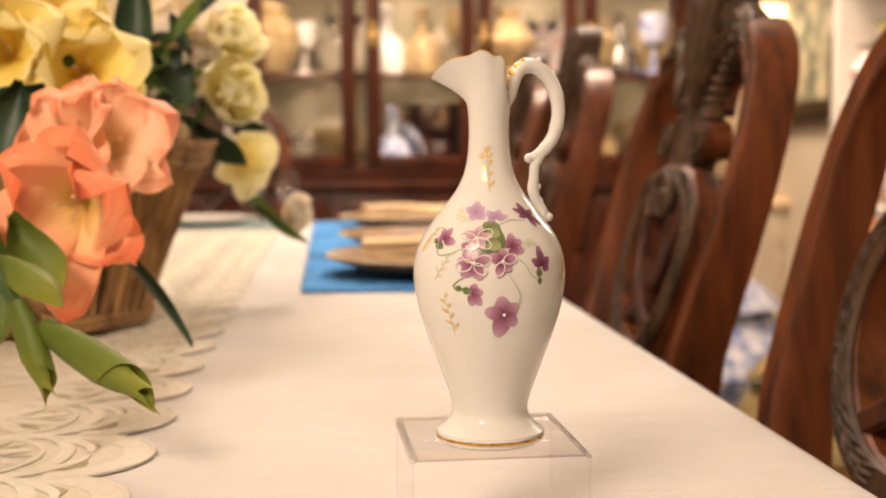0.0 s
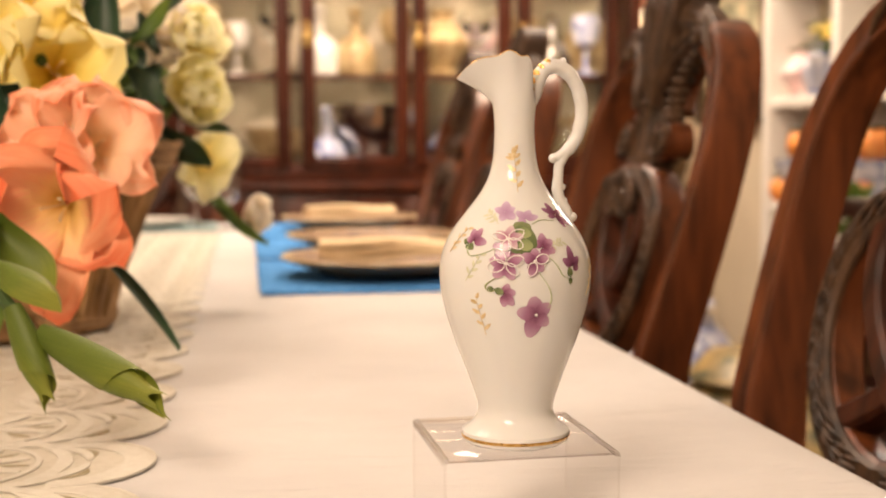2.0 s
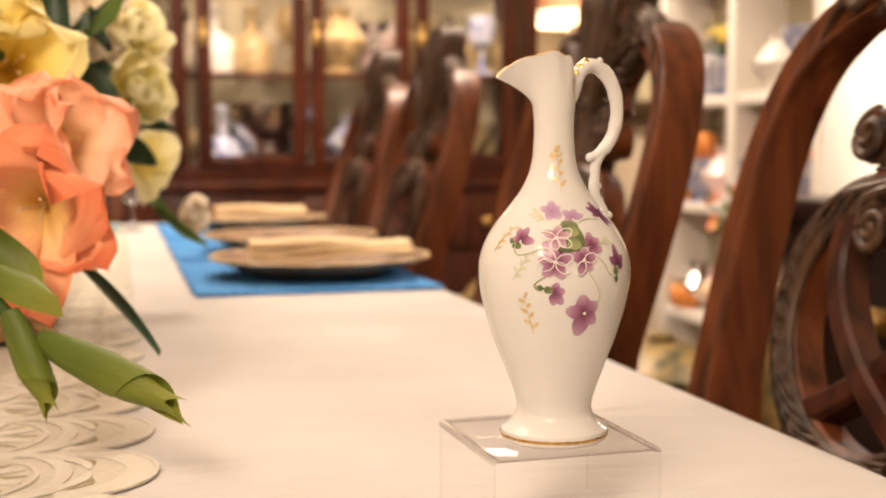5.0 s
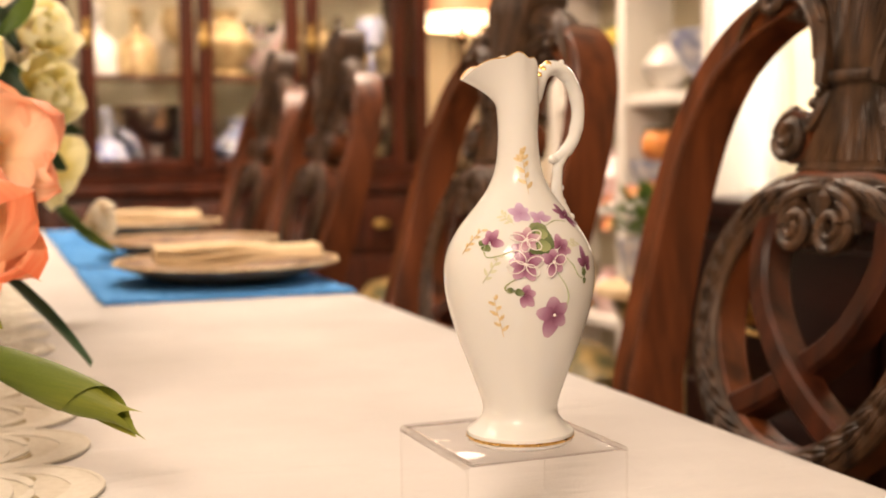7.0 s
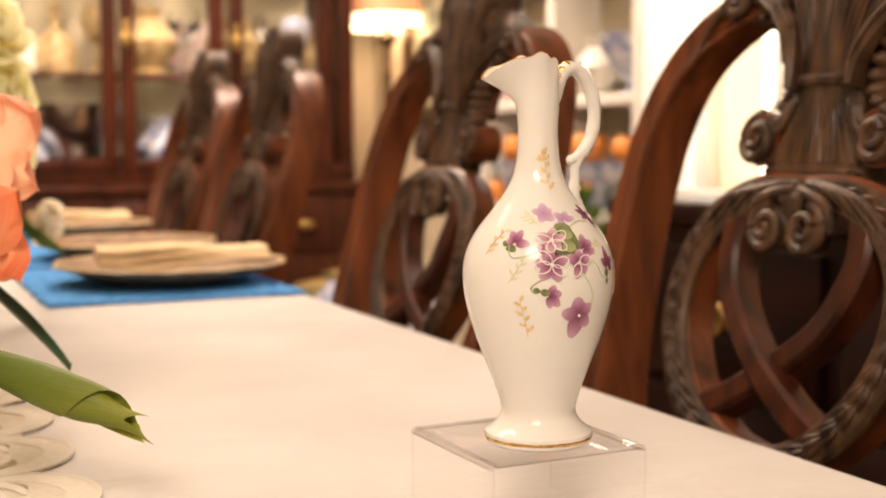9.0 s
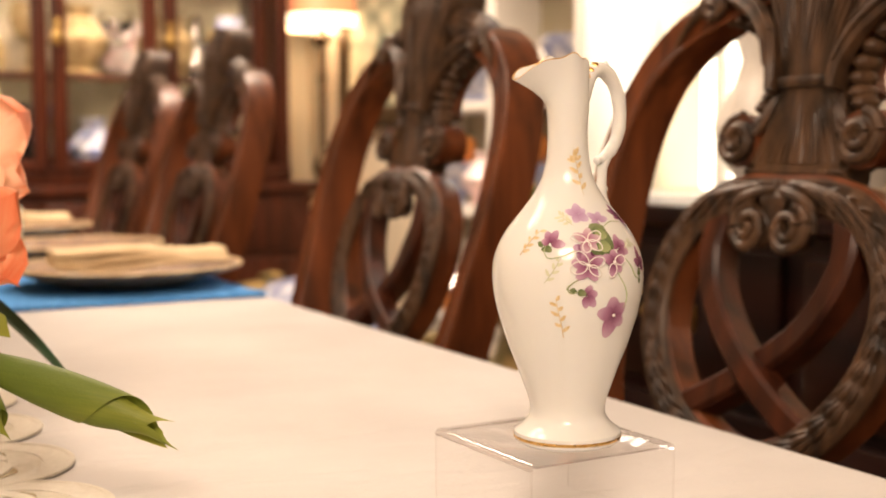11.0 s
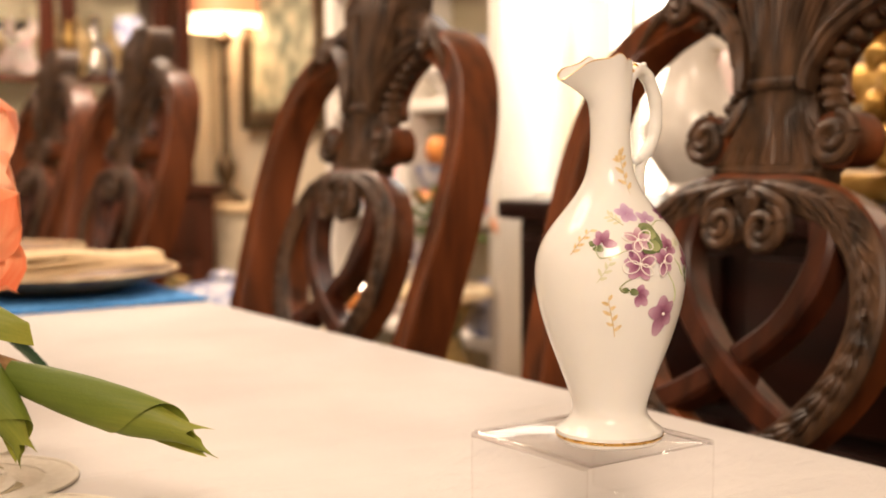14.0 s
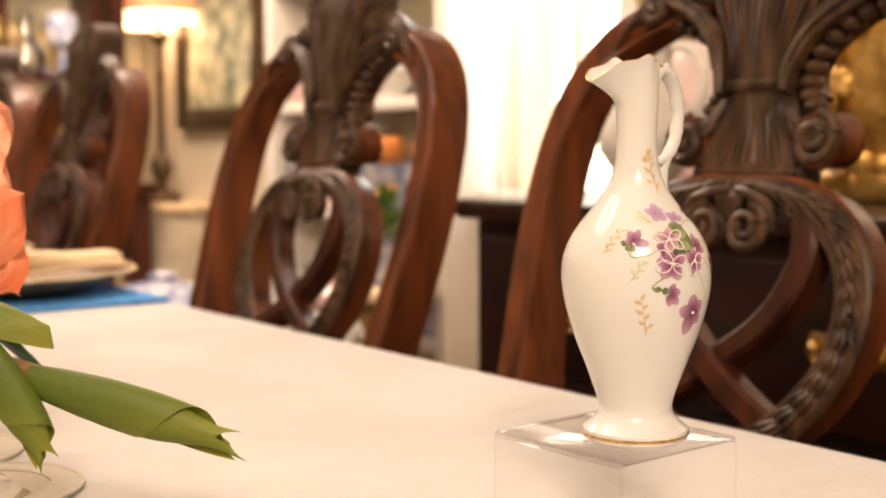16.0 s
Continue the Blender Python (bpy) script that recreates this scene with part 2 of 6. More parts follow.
# soft creases and a woven damask figure in the linen
nt = LINEN.node_tree
bump = next(n for n in nt.nodes if n.type == "BUMP")
tc = next(n for n in nt.nodes if n.type == "TEX_COORD")
crease = nt.nodes.new("ShaderNodeTexNoise")
crease.inputs["Scale"].default_value, crease.inputs["Detail"].default_value, crease.inputs["Distortion"].default_value = 7.0, 4.0, 1.2
stretch = nt.nodes.new("ShaderNodeMapping")
stretch.inputs["Scale"].default_value = (0.8, 2.2, 1.0)
nt.links.new(tc.outputs["Object"], stretch.inputs[0])
nt.links.new(stretch.outputs[0], crease.inputs["Vector"])
big = nt.nodes.new("ShaderNodeBump")
big.inputs["Strength"].default_value, big.inputs["Distance"].default_value = 0.55, 0.012
nt.links.new(crease.outputs[0], big.inputs["Height"])
nt.links.new(big.outputs[0], bump.inputs["Normal"])

# ---- building helpers ----


def part(name, bm, mat, parent=None, label="", smooth=True, sharp=40):
    me = bpy.data.meshes.new(name)
    bmesh.ops.recalc_face_normals(bm, faces=bm.faces)
    bm.to_mesh(me)
    bm.free()
    if smooth:
        me.shade_smooth()
        if sharp:
            me.set_sharp_from_angle(angle=radians(sharp))
    for mm in (mat if isinstance(mat, (list, tuple)) else (mat,)):
        me.materials.append(mm)
    ob = new(name, me)
    if parent:
        ob.parent = parent
    if label:
        tagged(ob, label=label)
    return ob


def thing(name, label, category, m=None, group="", kind=""):
    e = new(name)
    e.empty_display_size = 0.05
    if m is not None:
        e.matrix_world = m
    return tagged(e, label, category, group, kind)


def box(bm, lo, hi, bevel=0.0):
    r = bmesh.ops.create_cube(bm, size=1.0)
    c, s = (Vector(lo) + Vector(hi)) / 2, Vector(hi) - Vector(lo)
    for v in r["verts"]:
        v.co = Vector(v.co) * s + c if False else Vector((v.co.x * s.x + c.x, v.co.y * s.y + c.y, v.co.z * s.z + c.z))
    if bevel:
        edges = list({e for v in r["verts"] for e in v.link_edges})
        bmesh.ops.bevel(bm, geom=edges, offset=bevel, segments=2, affect="EDGES", profile=0.5)
    return bm


def boxed(lo, hi, bevel=0.003):
    return box(bmesh.new(), lo, hi, bevel)


def rings(bm, loops, close=True, caps=True):
    """Joins loops of points, each of the same count, into a skin."""
    vs = [[bm.verts.new(p) for p in loop] for loop in loops]
    n = len(vs[0])
    for a, b in zip(vs, vs[1:]):
        for i in range(n if close else n - 1):
            j = (i + 1) % n
            bm.faces.new((a[i], a[j], b[j], b[i]))
    if caps and close:
        bm.faces.new(vs[0])
        bm.faces.new(vs[-1])
    return vs


def lathe(bm, profile, n=28, centre=(0, 0, 0), caps=True):
    c = Vector(centre)
    loops = [[c + Vector((max(r, 0.0004) * math.cos(2 * math.pi * k / n), max(r, 0.0004) * math.sin(2 * math.pi * k / n), z)) for k in range(n)] for r, z in profile]
    rings(bm, loops, True, caps)
    return bm


def smooth_path(pts, steps=6):
    """A Catmull-Rom curve through the points."""
    pts = [Vector(p) for p in pts]
    out = []
    for i in range(len(pts) - 1):
        p0, p1, p2, p3 = pts[max(i - 1, 0)], pts[i], pts[i + 1], pts[min(i + 2, len(pts) - 1)]
        for k in range(steps):
            t = k / steps
            out.append(0.5 * ((2 * p1) + (p2 - p0) * t + (2 * p0 - 5 * p1 + 4 * p2 - p3) * t * t + (3 * p1 - p0 - 3 * p2 + p3) * t**3))
    out.append(pts[-1])
    return out


def lerp_list(vals, n):
    if not isinstance(vals, (list, tuple)):
        return [vals] * n
    return list(np.interp(np.linspace(0, 1, n), np.linspace(0, 1, len(vals)), vals))


def tube(bm, pts, radii, n=8, steps=6, flat=1.0, up=None):
    """A round tube along a smooth path; flat squeezes it across the direction up."""
    path = smooth_path(pts, steps)
    rs = lerp_list(radii, len(path))
    loops = []
    ref = Vector(up) if up else Vector((0.31, 0.17, 0.93))
    for i, p in enumerate(path):
        t = (path[min(i + 1, len(path) - 1)] - path[max(i - 1, 0)]).normalized()
        s = t.cross(ref)
        s = s.normalized() if s.length > 1e-4 else t.orthogonal().normalized()
        u = s.cross(t)
        loops.append([p + s * rs[i] * math.cos(2 * math.pi * k / n) + u * rs[i] * flat * math.sin(2 * math.pi * k / n) for k in range(n)])
    rings(bm, loops)
    return bm


def strap(bm, pts, widths, thick, normal, steps=6, chamfer=0.25):
    """A bar of rounded-rectangle section along a path that lies across the given normal."""
    path = smooth_path(pts, steps)
    ws, ths = lerp_list(widths, len(path)), lerp_list(thick, len(path))
    nv = Vector(normal).normalized()
    loops = []
    for i, p in enumerate(path):
        t = (path[min(i + 1, len(path) - 1)] - path[max(i - 1, 0)]).normalized()
        s = t.cross(nv).normalized()
        w, h = ws[i] / 2, ths[i] / 2
        c = min(w, h) * chamfer * 2
        sec = [(-w, -h + c), (-w + c, -h), (w - c, -h), (w, -h + c), (w, h - c), (w - c, h), (-w + c, h), (-w, h - c)]
        loops.append([p + s * a + nv * b for a, b in sec])
    rings(bm, loops)
    return bm


def ball(bm, c, r, seg=10):
    c, r = Vector(c), (r, r, r) if not isinstance(r, (tuple, list)) else r
    res = bmesh.ops.create_uvsphere(bm, u_segments=seg, v_segments=max(5, seg // 2 + 1), radius=1.0)
    for v in res["verts"]:
        v.co = Vector((v.co.x * r[0], v.co.y * r[1], v.co.z * r[2])) + c
    return bm


def petal(bm, base, out, up, length, width, curl=0.6, cup=0.3, ruffle=0.0, tip=0.5, seed=0, ns=8, nw=8):
    """A curved petal from base along out, bending towards up; the UV runs root to edge and side to side."""
    o, u = Vector(out).normalized(), Vector(up).normalized()
    s = o.cross(u).normalized()
    u = s.cross(o).normalized()
    uvl = bm.loops.layers.uv.verify()
    grid, uvs = [], []
    for i in range(ns + 1):
        a = i / ns
        if a < 0.58:
            prof = 0.14 + 0.86 * math.sin(math.pi / 2 * a / 0.58) ** (0.9 + 0.4 * tip)
        else:
            q = (a - 0.58) / 0.42
            prof = (1 - tip) * math.sqrt(max(0.0, 1 - q**2.6)) + tip * (1 - q**1.5)
        row, ruv = [], []
        for j in range(nw + 1):
            w = 2 * j / nw - 1
            edge = abs(w) ** 2
            lift = cup * width * edge + ruffle * width * (0.35 * a + 0.65 * edge) * a * math.sin(4.5 * a + 5 * w + seed * 1.7) * 0.5
            rim = max(a**4, edge * edge * a)
            lift += ruffle * width * 0.10 * rim * math.sin(13 * w + 11 * a + seed * 2.3)
            ang = curl * a
            along = length * (math.sin(ang) / curl if abs(curl) > 1e-3 else a)
            rise = length * ((1 - math.cos(ang)) / curl if abs(curl) > 1e-3 else 0)
            row.append(bm.verts.new(Vector(base) + o * along + u * (rise + lift) + s * (w * width * 0.5 * prof)))
            ruv.append((a * 0.8 + 0.2 * edge * a, 0.5 + 0.5 * w + seed * 0.37))
        grid.append(row)
        uvs.append(ruv)
    for i in range(ns):
        for j in range(nw):
            f = bm.faces.new((grid[i][j], grid[i][j + 1], grid[i + 1][j + 1], grid[i + 1][j]))
            f.smooth = True
            for loop, (a, b) in zip(f.loops, ((i, j), (i, j + 1), (i + 1, j + 1), (i + 1, j))):
                loop[uvl].uv = uvs[a][b]
    return bm

# ---- the room ----
def slab(name, lo, hi, mat, label, category):
    return tagged(part(name, boxed(lo, hi, 0), mat, smooth=False), label, category, kind="structure")


slab("floor", (-2.9, -2.8, -0.1), (1.7, 4.2, 0.0), CARPET, "brown and gold patterned dining room carpet", "floor")
slab("ceiling", (-2.9, -2.8, 2.6), (1.7, 4.2, 2.7), CEIL, "plain white painted ceiling", "ceiling")
slab("wall_far", (-2.9, 4.0, 0.0), (1.7, 4.2, 2.6), WALL, "cream painted wall behind the china cabinet", "wall")
slab("wall_left", (-2.9, -2.6, 0.0), (-2.7, 4.0, 2.6), WALL, "plain cream painted wall", "wall")
slab("wall_near", (-2.7, -2.8, 0.0), (1.5, -2.6, 2.6), WALL, "plain cream painted wall", "wall")
# the wall behind the sideboard, with a window opening
WIN = (1.46, 1.90, 0.84, 2.10)
bm = bmesh.new()
box(bm, (1.5, -2.6, 0), (1.7, WIN[0], 2.6))
box(bm, (1.5, WIN[1], 0), (1.7, 4.0, 2.6))
box(bm, (1.5, WIN[0], 0), (1.7, WIN[1], WIN[2]))
box(bm, (1.5, WIN[0], WIN[3]), (1.7, WIN[1], 2.6))
tagged(part("wall_right", bm, WALL, smooth=False), "cream painted wall with a bright window", "wall", kind="structure")
win = thing("window_1", "white painted window, bright with daylight", "window", pose(1.5, 0, 0), kind="structure")
for nm, lo, hi in (("window_frame", (-0.03, WIN[0] - 0.07, WIN[2] - 0.06), (0.03, WIN[0], WIN[3] + 0.06)), ("window_frame", (-0.03, WIN[1], WIN[2] - 0.06), (0.03, WIN[1] + 0.07, WIN[3] + 0.06)),
                   ("window_sill", (-0.06, WIN[0], WIN[2] - 0.05), (0.10, WIN[1], WIN[2])), ("window_frame", (-0.03, WIN[0], WIN[3]), (0.03, WIN[1], WIN[3] + 0.06)),
                   ("glazing_bar", (0.05, 1.66, WIN[2]), (0.08, 1.685, WIN[3])), ("glazing_bar", (0.05, WIN[0], 1.48), (0.08, WIN[1], 1.505))):
    part(nm, boxed(lo, hi, 0.004), WHITEPAINT, win)
pane = part("pane", boxed((0.062, WIN[0], WIN[2]), (0.068, WIN[1], WIN[3]), 0), PANE, win)
pane.visible_shadow = False
tagged(part("backdrop_daylight", boxed((1.95, 1.0, 0.5), (1.97, 2.6, 2.5), 0), DAYLIGHT), "bright overexposed daylight outside", "backdrop", kind="structure")
lamp("window_daylight", "AREA", (1.58, 1.67, 1.55), 7.0, (1.0, 0.96, 0.9), 0.6, (0.2, 1.2, 0.9))

# ---- the table ----
TX0, TX1, TY0, TY1, TOP = -0.98, 0.212, -0.46, 2.62, 0.742


def rounded_rect(x0, x1, y0, y1, r, n=7):
    pts = []
    for cx, cy, a0 in ((x1 - r, y0 + r, -90), (x1 - r, y1 - r, 0), (x0 + r, y1 - r, 90), (x0 + r, y0 + r, 180)):
        for k in range(n):
            a = radians(a0 + 90 * k / (n - 1))
            pts.append((cx + r * math.cos(a), cy + r * math.sin(a)))
    return pts


table = thing("dining_table", "long mahogany dining table under a white cloth", "table", pose(0, 0, 0))
bm = bmesh.new()
rings(bm, [[(x, y, z) for x, y in rounded_rect(TX0 + d, TX1 - d, TY0 + d, TY1 - d, 0.05)] for d, z in ((0.012, TOP - 0.035), (0.0, TOP - 0.028), (0.0, TOP - 0.008), (0.006, TOP))])
part("tabletop", bm, MAHOGANY, table)
for lx in (TX0 + 0.12, TX1 - 0.12):
    for ly in (TY0 + 0.18, TY1 - 0.18):
        part("leg", lathe(bmesh.new(), ((0.03, 0.0), (0.045, 0.02), (0.03, 0.06), (0.04, 0.3), (0.055, 0.5), (0.035, 0.56), (0.05, 0.6), (0.05, TOP - 0.035)), 20, (lx, ly, 0)), MAHOGANY, table)

# the cloth: a soft top, a rolled edge and a hanging skirt with folds
bm = bmesh.new()
loops = []
for d, z in ((0.20, 0.7505), (0.10, 0.7503), (0.03, 0.7501), (0.008, 0.7495), (0.0, 0.748), (-0.006, 0.743), (-0.009, 0.73), (-0.012, 0.66), (-0.016, 0.56), (-0.018, 0.47)):
    loop = []
    base = rounded_rect(TX0 - 0.004 + d, TX1 + 0.004 - d, TY0 - 0.004 + d, TY1 + 0.004 - d, max(0.055 - d * 0.2, 0.02), 9)
    # extra points along the sides carry the folds
    dense = []
    for i, p in enumerate(base):
        q = base[(i + 1) % len(base)]
        m = 120 if abs(p[1] - q[1]) > 1 else (40 if abs(p[0] - q[0]) > 0.5 else 1)
        dense += [(p[0] + (q[0] - p[0]) * k / m, p[1] + (q[1] - p[1]) * k / m) for k in range(m)]
    fold = 0.012 * max(0.0, (0.735 - z) / 0.25)
    for i, (x, y) in enumerate(dense):
        w = fold * (math.sin(i * 0.42) + 0.5 * math.sin(i * 0.17 + 1))
        cx, cy = x - (TX0 + TX1) / 2, y - (TY0 + TY1) / 2
        nx, ny = (1, 0) if abs(cx) / 0.6 > abs(cy) / 1.54 else (0, 1)
        wav = 0.0012 * noise.noise((x * 5, y * 5, 0)) if z > 0.75 else 0.0
        loop.append((x + w * nx * (1 if cx > 0 else -1), y + w * ny * (1 if cy > 0 else -1), z + wav))
    loops.append(loop)
rings(bm, loops, True, False)
n_in = len(loops[0])
bm.verts.ensure_lookup_table()
# the flat field inside, gently uneven
bm.faces.new([bm.verts[i] for i in range(n_in)])
cloth = part("tablecloth", bm, LINEN)
tagged(cloth, "white damask linen tablecloth, lightly rumpled", "tablecloth")

# ---- the lace runner ----
runner = thing("table_runner", "cream cutwork lace runner with a scalloped border", "table runner", pose(-0.385, 0, 0.7511))
runner.scale[2] = 1.3
RY0, RY1, RH = -0.30, 2.25, 0.128
bm = bmesh.new()
edge = []
for sgn in (1, -1):
    side_pts = []
    y = RY0
    while y < RY1 - 0.001:
        for k in range(8):
            a = radians(-80 + 160 * k / 7)
            side_pts.append((sgn * (RH + 0.018 + 0.0555 * math.cos(a)), y + 0.05125 + 0.050 * math.sin(a)))
        y += 0.1025
    edge.append(side_pts)
outline = edge[0] + edge[1][::-1]
rings(bm, [[(x, y, z) for x, y in outline] for z in (0.0, 0.0006)])
part("lace_ground", bm, LACE, runner, "fine cream net ground")


def arc(cx, cy, r, a0, a1, z, n=7):
    return [(cx + r * math.cos(radians(a0 + (a1 - a0) * k / (n - 1))), cy + r * math.sin(radians(a0 + (a1 - a0) * k / (n - 1))), z) for k in range(n)]


def scallop():
    """One repeat of the border: a broad flat rim with a corded edge."""
    b = bmesh.new()
    strap(b, arc(0.018, 0.0, 0.046, -92, 92, 0.0007, 9), [0.013, 0.019, 0.019, 0.013], 0.0010, (0, 0, 1), 3)
    strap(b, arc(0.018, 0.0, 0.054, -88, 88, 0.0009, 9), 0.0032, 0.0014, (0, 0, 1), 3)
    return b


def piece(shape_name, bm, mat=CORD):
    """The worked pieces of one repeat, each laid along both sides of the runner."""
    first = None
    yy = RY0 + 0.052
    while yy < RY1 - 0.05:
        for sgn in (1, -1):
            if first is None:
                first = c = part(shape_name, bm, mat, runner)
            else:
                c = new(shape_name, first.data)
                c.parent = runner
            c.matrix_basis = pose(sgn * RH, yy, 0.0, 0, 0, 0 if sgn > 0 else 180)
        yy += 0.1025


piece("scallop", scallop())
piece("inner_arc", strap(bmesh.new(), arc(-0.046, 0.0, 0.066, -66, 66, 0.0011, 9), [0.004, 0.0085, 0.0095, 0.0085, 0.004], 0.0009, (0, 0, 1), 4))
piece("inner_cord", strap(bmesh.new(), arc(-0.046, 0.0, 0.051, -72, 72, 0.0011, 9), 0.0036, 0.0013, (0, 0, 1), 4))
for a in (-60, -20, 20, 60):
    c, s = math.cos(radians(a)), math.sin(radians(a))
    piece("petal", strap(bmesh.new(), [(-0.046 + 0.008 * c, 0.008 * s, 0.0009), (-0.046 + 0.028 * c, 0.028 * s, 0.0014), (-0.046 + 0.046 * c, 0.046 * s, 0.0009)], [0.003, 0.0125, 0.005], 0.0009, (0, 0, 1), 4))
# solid inlays whose darker colour paints the shaded cloth seen through the slits
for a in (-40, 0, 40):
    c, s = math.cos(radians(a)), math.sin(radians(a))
    piece("open_slit", strap(bmesh.new(), [(-0.046 + 0.022 * c, 0.022 * s, 0.0007), (-0.046 + 0.034 * c, 0.034 * s, 0.0007), (-0.046 + 0.046 * c, 0.046 * s, 0.0007)], [0.001, 0.0055, 0.001], 0.0005, (0, 0, 1), 4), SLIT_SHADE)
for sgn in (-1, 1):
    piece("curl", strap(bmesh.new(), [(-0.040, sgn * 0.050, 0.0010), (-0.010, sgn * 0.049, 0.0013), (0.012, sgn * 0.040, 0.0014), (0.030, sgn * 0.020, 0.0013), (0.034, sgn * 0.004, 0.0011)], [0.004, 0.008, 0.009, 0.007, 0.003], 0.0009, (0, 0, 1), 5))
    # more slit shade, painted as a dark inlay
    piece("open_slit", strap(bmesh.new(), [(0.034, sgn * 0.012, 0.0008), (0.034, sgn * 0.024, 0.0008), (0.022, sgn * 0.037, 0.0008)], [0.001, 0.0065, 0.001], 0.0005, (0, 0, 1), 4), SLIT_SHADE)
    piece("leaf", strap(bmesh.new(), [(-0.115, sgn * 0.004, 0.0010), (-0.090, sgn * 0.024, 0.0014), (-0.058, sgn * 0.034, 0.0010)], [0.003, 0.018, 0.003], 0.0009, (0, 0, 1), 5))

# ---- the acrylic riser and the ewer ----
RTOP = 0.794
riser = thing("display_riser", "clear acrylic display riser on the tablecloth", "riser", pose(0.0012, 0.0148, 0.7512, 0, 0, 1.5))
h = RTOP - 0.7512
RA, RB = 0.0430, 0.0434
T = 0.0022
BEND = 0.0032
part("top_sheet", boxed((-RA + BEND, -RB, h - T), (RA - BEND, RB, h), 0.0002), ACRYLIC, riser, "clear flat top sheet")
for s in (-1, 1):
    part("side_sheet", boxed((s * RA - T * (s > 0), -RB, 0.0), (s * RA + T * (s < 0), RB, h - BEND), 0), ACRYLIC_SIDE, riser, "clear upright side")
    bm = bmesh.new()
    loops = []
    for y in (-RB, RB):
        outer = [(s * (RA - BEND + BEND * math.cos(q)), y, h - BEND + BEND * math.sin(q)) for q in np.linspace(0, math.pi / 2, 7)]
        inn = [(s * (RA - BEND + (BEND - T) * math.cos(q)), y, h - BEND + (BEND - T) * math.sin(q)) for q in np.linspace(math.pi / 2, 0, 7)]
        loops.append(outer + inn)
    rings(bm, loops)
    part("bend", bm, ACRYLIC_EDGE, riser, "rounded bend, tinted darker for its reflected line")
    part("polished_edge", boxed((-RA + BEND, s * RB - 0.0004, h - T), (RA - BEND, s * RB + 0.0004, h - 0.0013), 0), ACRYLIC_EDGE, riser)
    for e in (-1, 1):
        part("upright_edge", boxed((s * (RA - 0.0011) - 0.0006, e * (RB + 0.0004) - 0.0003, 0.0004), (s * (RA - 0.0011) + 0.0006, e * (RB + 0.0004) + 0.0003, h - BEND - 0.0005), 0), ACRYLIC_UPRIGHT, riser)
for o in riser.children:
    o.visible_shadow = False

# the ewer: heights above its foot and radii
EWER = ((0.0, 0.0235), (0.0012, 0.0256), (0.0042, 0.0264), (0.0062, 0.0260), (0.0088, 0.0222), (0.0112, 0.0197), (0.0140, 0.0183), (0.0168, 0.0180), (0.0224, 0.0193), (0.0363, 0.0243),
        (0.0502, 0.0297), (0.0640, 0.0340), (0.0740, 0.0361), (0.0815, 0.0367), (0.0880, 0.0364), (0.0935, 0.0351), (0.0990, 0.0328), (0.1052, 0.0290), (0.1134, 0.0224), (0.1215, 0.0161),
        (0.1296, 0.0121), (0.1378, 0.0103), (0.1486, 0.0096), (0.1560, 0.0097), (0.1620, 0.0103))
EZ, ER = [p[0] for p in EWER], [p[1] for p in EWER]


def ewer_radius(z):
    return float(np.interp(z, EZ, ER))


ewer = thing("ewer", "white porcelain ewer with painted violets on an acrylic riser", "ewer", pose(0.0005, 0.0, RTOP + 0.0004, 0, -0.15, 0))
SPOUT = radians(169)
bm = bmesh.new()
N = 72
loops = []
zs = sorted(set(list(np.linspace(0.0, 0.0224, 16)) + list(np.linspace(0.0224, 0.162, 60))))
fine_z, fine_r = np.array(EZ), np.array(ER)


def smooth_radius(z):
    """The profile through its points with round shoulders."""
    return float(sum(w * np.interp(z + o, fine_z, fine_r) for o, w in ((-0.0024, 0.2), (-0.0012, 0.2), (0, 0.2), (0.0012, 0.2), (0.0024, 0.2)))) if 0.010 < z < 0.158 else ewer_radius(z)


for z in zs:
    loops.append([(smooth_radius(z) * math.cos(2 * math.pi * k / N), smooth_radius(z) * math.sin(2 * math.pi * k / N), z) for k in range(N)])


def lip(s, inner=0.0):
    """The flaring mouth at 0..1 of its height: drawn out to a spout, waved at the rim, cut low at the back."""
    out = []
    for k in range(N):
        a = 2 * math.pi * k / N
        d = math.cos(a - SPOUT)
        front = max(0.0, d)
        back = max(0.0, -d)
        r_end = 0.0128 + 0.0150 * front**3.2 - 0.0045 * back**1.5 + 0.0011 * math.cos(5 * (a - SPOUT)) * (1 - front**3)
        z_end = 0.0242 - 0.0098 * front**5 - 0.0150 * back**4 + 0.0011 * math.cos(7 * (a - SPOUT) + 2.6) + 0.002 * front * (1 - front)
        r0 = 0.0103
        r = r0 + (r_end - r0) * s**1.7 - inner * (0.5 + 0.5 * min(1.0, s * 1.2))
        out.append((r * math.cos(a), r * math.sin(a), 0.162 + z_end * s))
    return out


for s in (0.15, 0.3, 0.45, 0.6, 0.75, 0.88, 0.97, 1.0):
    loops.append(lip(s))
inner = [lip(1.0, 0.0012)] + [lip(s, 0.0022) for s in (0.85, 0.6, 0.3, 0.0)]
inner = [[(x, y, z + (0.0004 if i == 0 else 0)) for x, y, z in lp] for i, lp in enumerate(inner)]
loops += inner
for z in (0.15, 0.14):
    loops.append([((smooth_radius(z) - 0.0026) * math.cos(2 * math.pi * k / N), (smooth_radius(z) - 0.0026) * math.sin(2 * math.pi * k / N), z) for k in range(N)])
rings(bm, loops)
part("body", bm, PORCELAIN, ewer)

